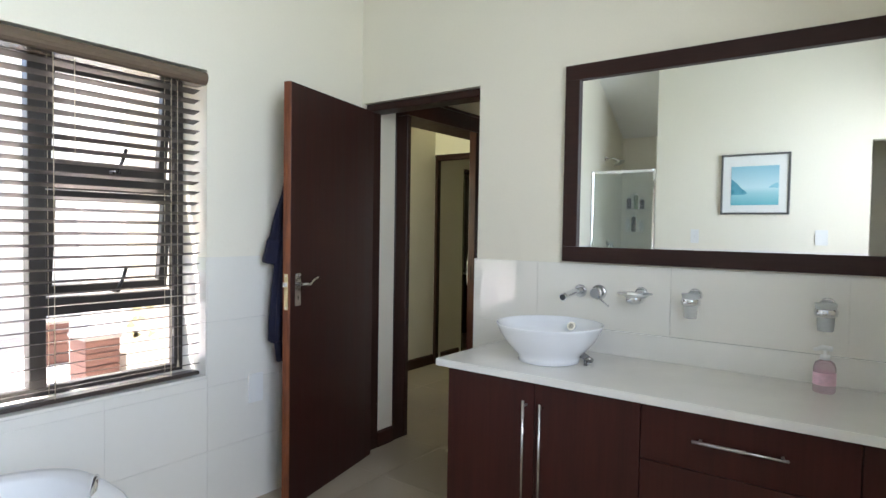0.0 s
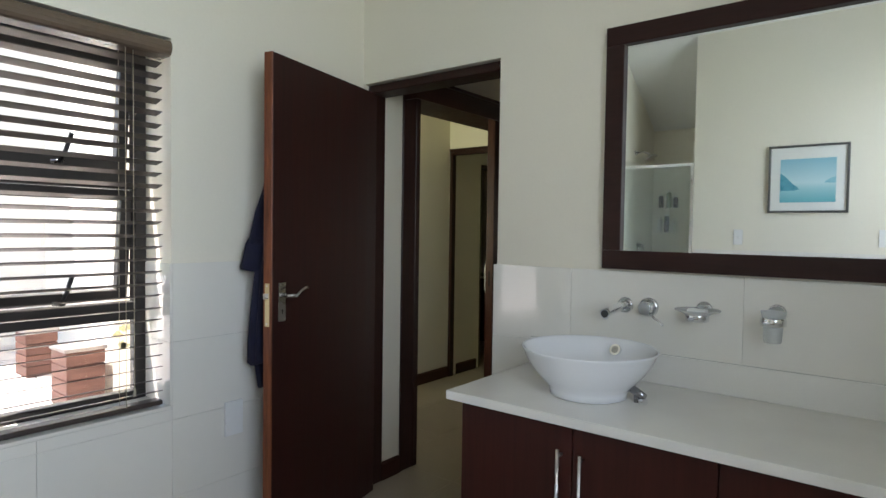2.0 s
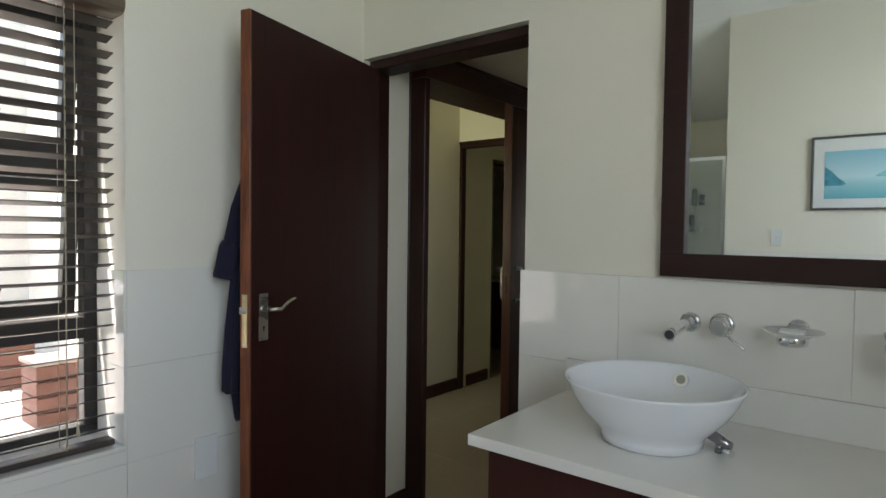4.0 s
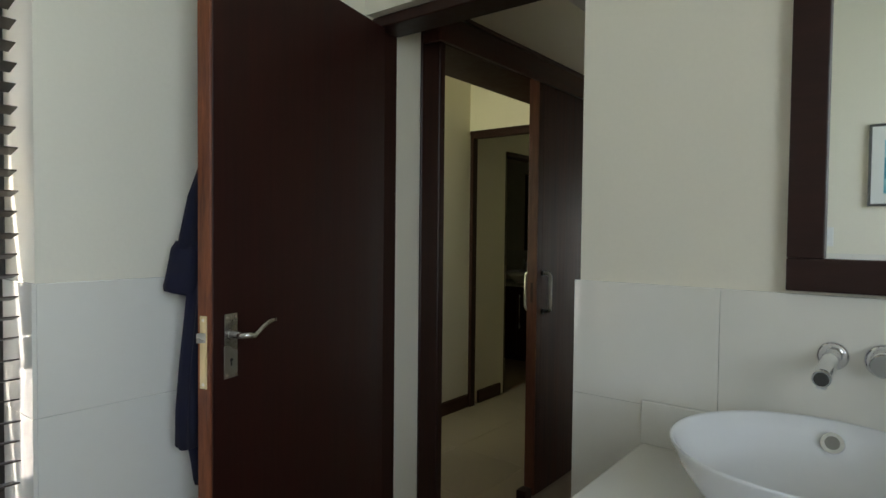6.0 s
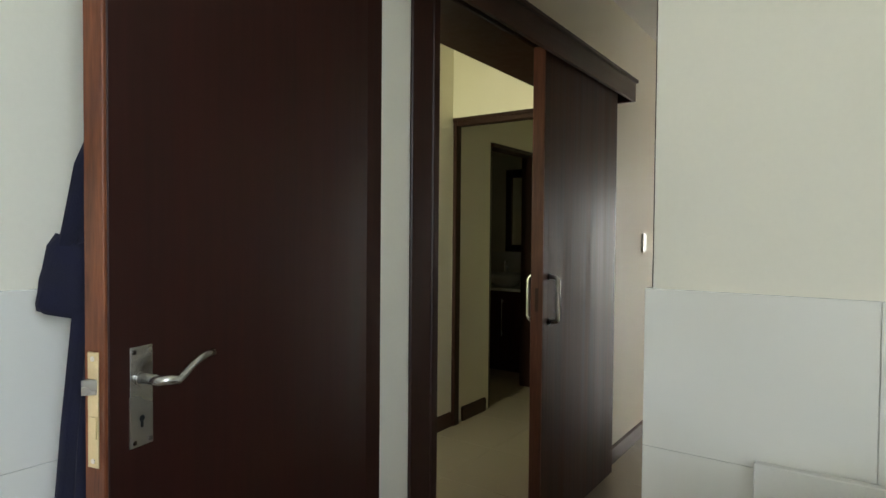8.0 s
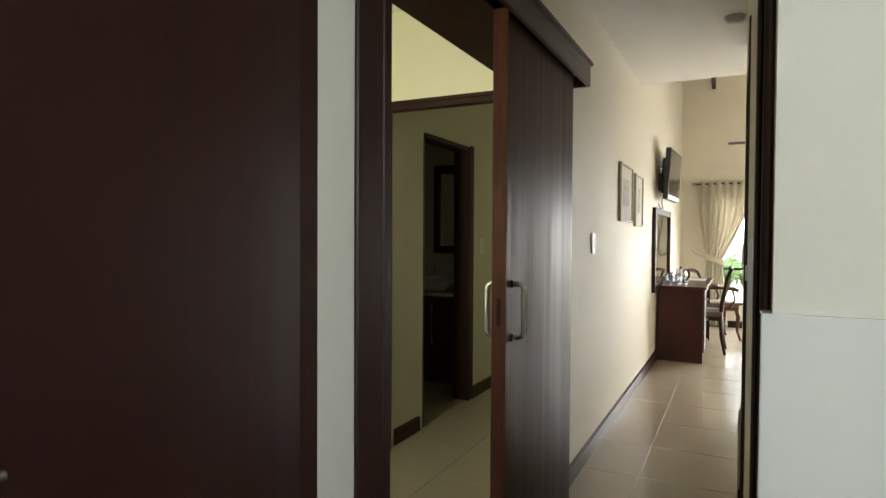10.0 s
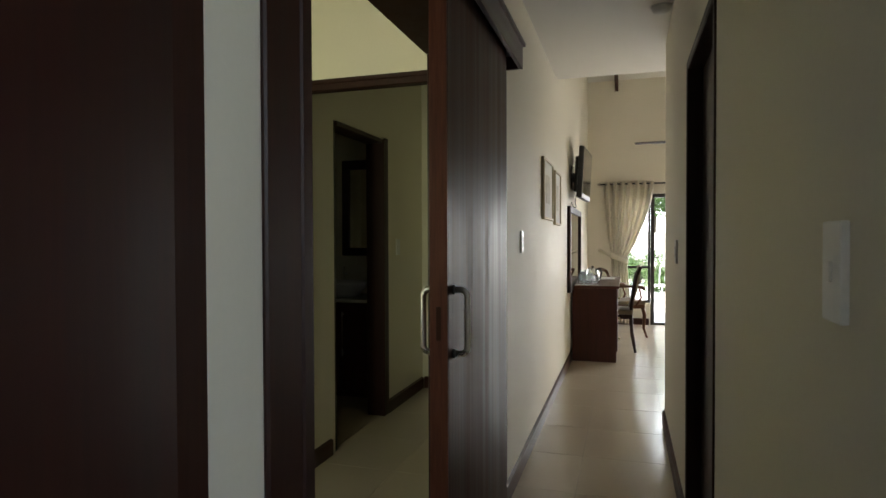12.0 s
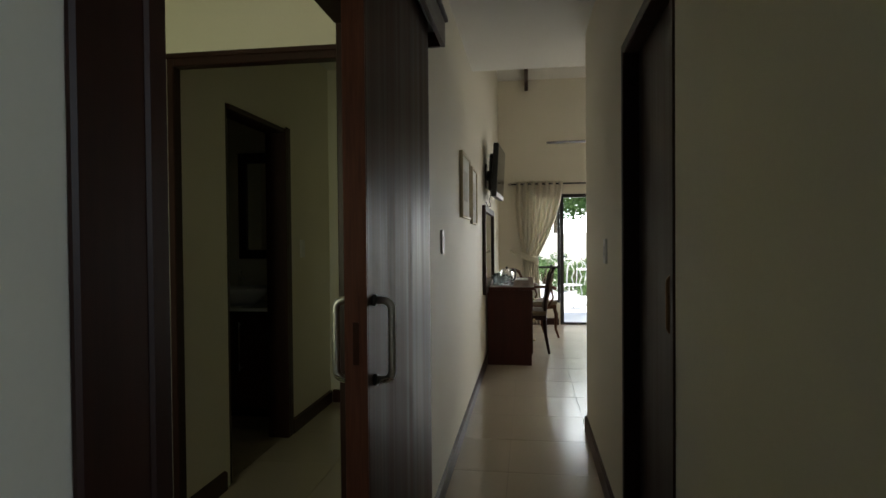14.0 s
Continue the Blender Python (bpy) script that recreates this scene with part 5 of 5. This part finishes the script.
part("door_handle", sweep(bmesh.new(), [(0.945, 8.72, 1.0), (0.95, 8.69, 1.0), (0.985, 8.685, 1.0), (1.03, 8.685, 1.0)], 0.008, 8), BLACK, garden_door)

# ---- ceiling fan ----
fan = thing("ceiling_fan", (1.45, 6.75, 2.35), "ceiling fan with thin dark blades on a long rod", "ceiling fan")
part("rod", sweep(bmesh.new(), [(1.45, 6.75, 2.45), (1.45, 6.75, 3.99)], 0.013, 10), WHITEMETAL, fan)
part("motor", lathe(bmesh.new(), [(0, -0.06), (0.07, -0.055), (0.10, -0.01), (0.10, 0.04), (0.06, 0.08), (0, 0.09)], 1.45, 6.75, 28, 2.39), WHITEMETAL, fan)
for _k in range(3):
    _bm = box(bmesh.new(), 0.11, 0.80, -0.055, 0.055, -0.004, 0.004, bevel=0.002, seg=1)
    _bm.transform(Matrix.Translation((1.45, 6.75, 2.385)) @ Matrix.Rotation(radians(176 + 120 * _k), 4, "Z") @ Matrix.Rotation(radians(2), 4, "X"))
    part("blade", _bm, FRAMEWOOD, fan)

# ---- outside: ground, yard and garden ----
_bm = bmesh.new()
box(_bm, -300, 300, -300, 300, -0.5, -0.13)
solid("ground", _bm, GRASS, "green lawn reaching to the horizon", "ground", "structure")
yard = solid("pavement", bm_box(-7, -1.25, -4.655, 2.9, -0.2, -0.012), PAVEJOINT, "pale crazy paving in the sunlit yard", "paving", "structure")
# added pale ground out of direct view, a bright surface for the tiles to reflect
solid("pavement_drive", bm_box(-14, -1.25, -18, -4.66, -0.2, -0.004), PAVING, "pale paving added beyond the yard to brighten the reflection in the wall tiles", "paving", "structure")
terrace = solid("pavement_terrace", bm_box(-3.5, 9, 8.902, 18.9, -0.2, -0.04), surface("terrace_paving", (0.80, 0.78, 0.74), 0.8, var=0.12, scale=3, fine=50, relief=0.003), "pale paved terrace outside the garden door", "paving", "structure")
# this face's shade is put into the plaster colour, greyer than OUTER
wall("wall_yard_west", "x", -5.85, -5.65, -2.3, 0.42, -0.2, 4.6, material=surface("shaded_plaster", (0.66, 0.65, 0.61), 0.85, var=0.06, relief=0.002), label="plastered yard wall with its shade put into a pale grey colour")
wall("wall_yard_north", "y", 0.42, 0.57, -5.85, -2.75, -0.2, 4.6, material=OUTER, label="tall cream plastered yard wall in the sun")


def planter(x0, x1, y0, y1, h, label):
    """A slatted timber box with a lid."""
    ob = thing("planter_box", ((x0 + x1) / 2, (y0 + y1) / 2, 0), label, "planter", "yard boxes")
    n = 4
    part("lining", bm_box(x0 + 0.012, x1 - 0.012, y0 + 0.012, y1 - 0.012, 0.0, h - 0.004), FRAMEWOOD, ob)
    for i in range(n):
        a, b = h * i / n, h * (i + 1) / n
        part("slat", box(bmesh.new(), x0, x1, y0, y1, a + 0.004, b - 0.004, bevel=0.004, seg=1), REDWOOD, ob)
    part("rim", box(bmesh.new(), x0 - 0.012, x1 + 0.012, y0 - 0.012, y1 + 0.012, h, h + 0.03, bevel=0.004, seg=1), surface("weathered_rim", (0.26, 0.23, 0.21), 0.7, var=0.2), ob)
    return ob


planter(-2.86, -2.565, -0.455, -0.19, 0.42, "red-brown slatted timber box in the sunny yard")
planter(-4.12, -3.85, -0.32, -0.07, 0.39, "red-brown slatted timber box farther out in the yard")

random.seed(4)
STAIN = surface("damp_stain", (0.46, 0.42, 0.24), 0.9, var=0.3, scale=20)
for _k in range(9):
    _y, _z = -0.10 + random.random() * 0.20, 0.38 + random.random() * 0.42
    _bm = bmesh.new()
    prism(_bm, [(_y + 0.035 * (0.5 + random.random()) * math.cos(a), _z + 0.03 * (0.5 + random.random()) * math.sin(a)) for a in (2 * math.pi * i / 9 for i in range(9))], "x", -2.6, -2.597)
    part("stain", _bm, STAIN, wall_bath_two_west, "mossy damp stain")


def leaf_mesh(name, size, count, rx, ry, rz, seed, material, core=0.45):
    """Many small folded leaves in an uneven, gappy cloud."""
    rnd = random.Random(seed)
    verts, faces = [], []
    lobes = [(Vector((rnd.uniform(-1, 1) * rx * 0.62, rnd.uniform(-1, 1) * ry * 0.62, rnd.uniform(-0.9, 1) * rz * 0.62)), rnd.uniform(0.28, 0.55)) for _ in range(13)]
    for _ in range(count):
        c, r = rnd.choice(lobes)
        d = Vector((rnd.gauss(0, 1), rnd.gauss(0, 1), rnd.gauss(0, 1))).normalized() * (core + (1 - core) * rnd.random()) * r
        p = c + Vector((d.x * rx, d.y * ry, d.z * rz))
        a = Vector((rnd.gauss(0, 1), rnd.gauss(0, 1), rnd.gauss(0, 0.6))).normalized()
        b = a.orthogonal().normalized()
        b.rotate(Matrix.Rotation(rnd.uniform(0, 6.28), 3, a))
        n = a.cross(b) * size * 0.25
        s = size * rnd.uniform(0.6, 1.3)
        i = len(verts)
        verts += [p, p + a * s * 0.5 + b * s * 0.28 + n, p + a * s, p + a * s * 0.5 - b * s * 0.28 + n]
        faces += [(i, i + 1, i + 2), (i, i + 2, i + 3)]
    me = bpy.data.meshes.new(name)
    me.from_pydata([tuple(v) for v in verts], [], faces)
    me.materials.append(material)
    return me


def bush(x, y, r, h, seed, material, label):
    ob = thing("bush", (x, y, -0.13), label, "bush", "garden bushes")
    f = new("foliage", leaf_mesh("foliage", 0.075, 2600, r, r, h / 2, seed, material))
    f.parent, f.location = ob, (0, 0, h * 0.5)
    bm = bmesh.new()
    for k in range(5):
        a = 2 * math.pi * k / 5
        sweep(bm, [(x, y, -0.13), (x + 0.15 * r * math.cos(a), y + 0.15 * r * math.sin(a), h * 0.25), (x + 0.5 * r * math.cos(a), y + 0.5 * r * math.sin(a), h * 0.6)], [0.03, 0.02, 0.008], 6)
    part("stem", bm, BARK, ob)
    return ob


def tree(x, y, h, r, seed, label):
    ob = thing("tree", (x, y, -0.13), label, "tree", "garden trees")
    rnd = random.Random(seed)
    bm = bmesh.new()
    top = Vector((x + rnd.uniform(-0.3, 0.3), y, h * 0.55))
    sweep(bm, [(x, y, -0.2), (x + 0.05, y, h * 0.25), top], [0.17, 0.13, 0.08], 10)
    part("trunk", bm, BARK, ob)
    for k in range(7):
        a = 2 * math.pi * k / 7 + rnd.random()
        bm = bmesh.new()
        sweep(bm, [top - Vector((0, 0, 0.12 * k)), top + Vector((0.4 * r * math.cos(a), 0.4 * r * math.sin(a), 0.2 * h)), top + Vector((0.8 * r * math.cos(a), 0.8 * r * math.sin(a), 0.26 * h + 0.3 * rnd.random()))], [0.06, 0.04, 0.012], 7)
        part("limb", bm, BARK, ob)
    f = new("crown", leaf_mesh("crown", 0.16, 5200, r, r, h * 0.32, seed + 50, LEAF if seed % 2 else LEAF_B))
    f.parent, f.location = ob, (top.x - x, 0, h * 0.72)
    return ob


for _k, (_x, _y, _r, _h) in enumerate(((0.1, 15.5, 0.8, 0.95), (1.5, 15.0, 0.75, 0.9), (2.9, 15.6, 0.9, 1.0), (4.3, 15.2, 0.9, 1.0), (0.9, 17.2, 0.7, 1.05), (2.3, 17.6, 0.8, 1.15), (3.8, 17.4, 0.9, 1.1), (-1.2, 16.2, 0.9, 1.1), (5.8, 16.0, 1.0, 1.1), (1.9, 13.9, 0.4, 0.5))):
    bush(_x, _y, _r, _h, 10 + _k, LEAF_B if _k % 2 else LEAF, "leafy green garden bush beyond the terrace")
for _k, (_x, _y, _h, _r) in enumerate(((0.2, 22, 6.0, 2.1), (3.2, 24, 4.6, 2.3), (6.2, 22, 6.5, 2.6), (-2.5, 23, 6.5, 2.6), (1.8, 30, 8.0, 3.4))):
    tree(_x, _y, _h, _r, 30 + _k, "green leafy garden tree")


def garden_chair(m, label):
    ob = thing("garden_chair", (0, 0, 0), label, "garden chair", "white garden furniture")
    part("seat", lathe(bmesh.new(), [(0, 0.44), (0.20, 0.44), (0.21, 0.45), (0.20, 0.46), (0, 0.46)], 0, 0, 24), WHITEMETAL, ob)
    for k in range(4):
        a = radians(45 + 90 * k)
        c, s = math.cos(a), math.sin(a)
        part("leg", sweep(bmesh.new(), [(0.17 * c, 0.17 * s, 0.445), (0.2 * c, 0.2 * s, 0.3), (0.16 * c, 0.16 * s, 0.16), (0.22 * c, 0.22 * s, 0.0)], 0.011, 8), WHITEMETAL, ob)
    bm = bmesh.new()
    sweep(bm, [(-0.19, -0.14, 0.45)] + [Vector(p) for p in arc((0, -0.19, 0.72), 0.21, 180, 0, 14, (1, 0, 0), (0, 0, 1))] + [(0.19, -0.14, 0.45)], 0.011, 8)
    part("back_hoop", bm, WHITEMETAL, ob)
    for sx in (-1, 0, 1):
        part("scroll", sweep(bmesh.new(), [(0.05 * sx, -0.16, 0.46), (0.11 * sx, -0.18, 0.6), (0.06 * sx, -0.19, 0.72), (0.13 * sx, -0.19, 0.84), (0.03 * sx, -0.19, 0.91)], 0.008, 6), WHITEMETAL, ob)
    ob.matrix_basis = m
    return ob


garden_chair(pose(1.22, 11.0, -0.04, 0, 0, 30), "white ornate metal garden chair on the terrace")
garden_chair(pose(2.3, 11.4, -0.04, 0, 0, -60), "white ornate metal garden chair on the terrace")
gtab = thing("garden_table", (1.75, 11.6, -0.04), "round white metal garden table on the terrace", "garden table")
part("tabletop", lathe(bmesh.new(), [(0, 0.70), (0.38, 0.70), (0.39, 0.71), (0.38, 0.72), (0, 0.72)], 1.75, 11.6, 32, -0.04), WHITEMETAL, gtab)
for _k in range(3):
    _a = radians(90 + 120 * _k)
    _c, _s = math.cos(_a), math.sin(_a)
    part("leg", sweep(bmesh.new(), [(1.75 + 0.05 * _c, 11.6 + 0.05 * _s, 0.66), (1.75 + 0.12 * _c, 11.6 + 0.12 * _s, 0.4), (1.75 + 0.06 * _c, 11.6 + 0.06 * _s, 0.2), (1.75 + 0.26 * _c, 11.6 + 0.26 * _s, -0.04)], 0.013, 8), WHITEMETAL, gtab)

wall("wall_garden", "y", 19.0, 19.2, -14, 14, -0.2, 1.45, material=OUTER, label="low white garden wall behind the bushes")
_m, _nt, _b = nodes_of("hazy_bright_sky")
_b.inputs["Emission Color"].default_value, _b.inputs["Emission Strength"].default_value = (0.93, 0.97, 1.0, 1), 3.0
_b.inputs["Base Color"].default_value = (0, 0, 0, 1)
solid("backdrop", bm_box(-60, 60, 70, 70.5, -0.1, 45), _m, "hazy bright sky beyond the garden", "backdrop", "structure")

# ---- roof over the house ----
_bm = bmesh.new()
prism(_bm, [(-4.9, 2.35), (-3.45, 3.45), (0.3, 4.55), (4.3, 5.02), (9.02, 3.80), (9.02, 3.96), (4.3, 5.2), (0.3, 4.7), (-3.45, 3.6), (-4.9, 2.5)], "x", -0.45, 5.4)
solid("roof", _bm, ROOFTILE, "brown roof over the house", "roof", "structure")

# unseen slab, added to stop sun entering the lobby wall's hole
solid("sun_block_lobby", bm_box(-1.5, -0.46, -0.75, 0.0, 2.75, 2.9), ROOFTILE, "flat slab added out of view to keep the sun off the lobby wall", "roof", "structure")

# ---- pieces: wall tiles, floor tiles, paving ----
def tile_mesh(name, w, d, h, axis, material):
    """A glazed tile with eased edges, its back corner at the origin."""
    bm = bmesh.new()
    dims = {"x": (h, w, d), "y": (w, h, d), "z": (w, d, h)}[axis]
    box(bm, 0, dims[0], 0, dims[1], 0, dims[2], bevel=0.0004 if axis == "z" else 0.0007, seg=1)
    return mesh_of(name, bm, material)


def lay(name, parent, axis, face, u_edges, v_edges, out, material=WALLTILE, skip=lambda u0, u1, v0, v1: False, thick=0.009, joint=0.001):
    for u0, u1 in zip(u_edges, u_edges[1:]):
        for v0, v1 in zip(v_edges, v_edges[1:]):
            if skip(u0, u1, v0, v1):
                continue
            key = "%s_%s_%d_%d" % (name, axis, round((u1 - u0) * 1000), round((v1 - v0) * 1000))
            me = bpy.data.meshes.get(key) or tile_mesh(key, u1 - u0 - joint, v1 - v0 - joint, thick, axis, material)
            ob = new(name, me)
            base = face if out > 0 else face - thick
            p = {"x": (base, u0 + joint / 2, v0 + joint / 2), "y": (u0 + joint / 2, base, v0 + joint / 2), "z": (u0 + joint / 2, v0 + joint / 2, base)}[axis]
            ob.location = p
            ob.parent = parent


_rows = [0.0, 0.312, 0.612, 0.912, 1.212]
# window wall: tiles run up to the window and round it
lay("wall_tile", wall_west, "x", 0.0, [-1.0, -0.60, -0.004], _rows, 1)
lay("wall_tile", wall_west, "x", 0.0, [-2.35, -1.9, -1.45, -1.0], [0.0, 0.312, 0.612], 1)
lay("wall_tile", wall_west, "x", 0.0, [-2.35, -1.9, -1.45, -1.0], [0.612, 0.655], 1)
lay("wall_tile", wall_west, "x", 0.0, [-3.45, -2.95, -2.35], _rows, 1)
lay("wall_tile", wall_west, "y", W_Y1, [-0.188, 0.009], [0.67, 0.912, 1.212], -1)
lay("wall_tile", wall_north, "y", 0.0, [0.812, 1.174], [0.0, 0.312, 0.612, 0.912, 1.212], -1)
lay("wall_tile", wall_north, "y", 0.0, [1.174, 1.787, 2.40, 2.992], [0.612, 0.912, 1.212], -1)
lay("wall_tile", wall_north, "x", 0.825, [-0.009, 0.033], [0.0, 0.312, 0.612, 0.912, 1.212], -1, thick=0.013)
lay("wall_tile", wall_south, "y", -3.45, [0.70, 1.2, 1.8, 2.4], _rows, 1)
lay("wall_tile", wall_east, "x", 3.0, [-3.45, -2.4, -1.8, -1.2, -0.62], _rows, -1)
for _p, _a in ((wall_west, (0.0005, 0.004, -1.0, -0.002, 0.0, 1.211)), (wall_north, (0.8125, 2.99, -0.004, -0.0005, 0.0, 1.211))):
    part("grout_bed", bm_box(*_a), GROUT, _p)

_rooms = [(-0.02, 3.02, -4.42, 0.0), (0.0, 0.82, 0.0, 3.8), (-1.14, 0.0, 0.14, 4.32), (0.0, 4.62, 3.8, 8.74), (-2.62, -1.12, 2.3, 4.3)]


def outside_rooms(u0, u1, v0, v1):
    return not any(u0 < b and u1 > a and v0 < d and v1 > c for a, b, c, d in _rooms)


_us = [0.805 + 0.49 * k for k in range(-8, 9)]
_vs = [3.037 + 0.53 * k for k in range(-15, 12)]
_us = [u for u in _us if -2.75 < u < 4.72]
_vs = [v for v in _vs if -4.6 < v < 8.9]
lay("floor_tile", floor, "z", -0.0095, _us, _vs + [8.70], 1, FLOORTILE, outside_rooms, 0.0095, 0.003)

# crazy paving: stones with uneven corners
random.seed(11)
_nx, _ny = 12, 22
_gx = [[-7.0 + 6.7 * i / _nx + (random.uniform(-0.16, 0.16) if 0 < i < _nx else 0) for j in range(_ny + 1)] for i in range(_nx + 1)]
_gy = [[-4.6 + 7.4 * j / _ny + (random.uniform(-0.07, 0.07) if 0 < j < _ny else 0) for j in range(_ny + 1)] for i in range(_nx + 1)]
for _i in range(_nx):
    for _j in range(_ny):
        _q = [Vector((_gx[a][b], _gy[a][b])) for a, b in ((_i, _j), (_i + 1, _j), (_i + 1, _j + 1), (_i, _j + 1))]
        if min(v.x for v in _q) > -1.45 or (max(v.x for v in _q) > -2.7 and max(v.y for v in _q) > 2.2):
            continue
        for _v in _q:
            _v.x = min(_v.x, -1.255)
        _m = sum(_q, Vector((0, 0))) / 4
        _q = [_m + (v - _m) * (1 - 0.012 / max(0.05, (v - _m).length)) for v in _q]
        _bm = bmesh.new()
        prism(_bm, [tuple(v) for v in _q], "z", -0.012, random.uniform(-0.002, 0.004))
        part("paving_stone", _bm, PAVING, yard)
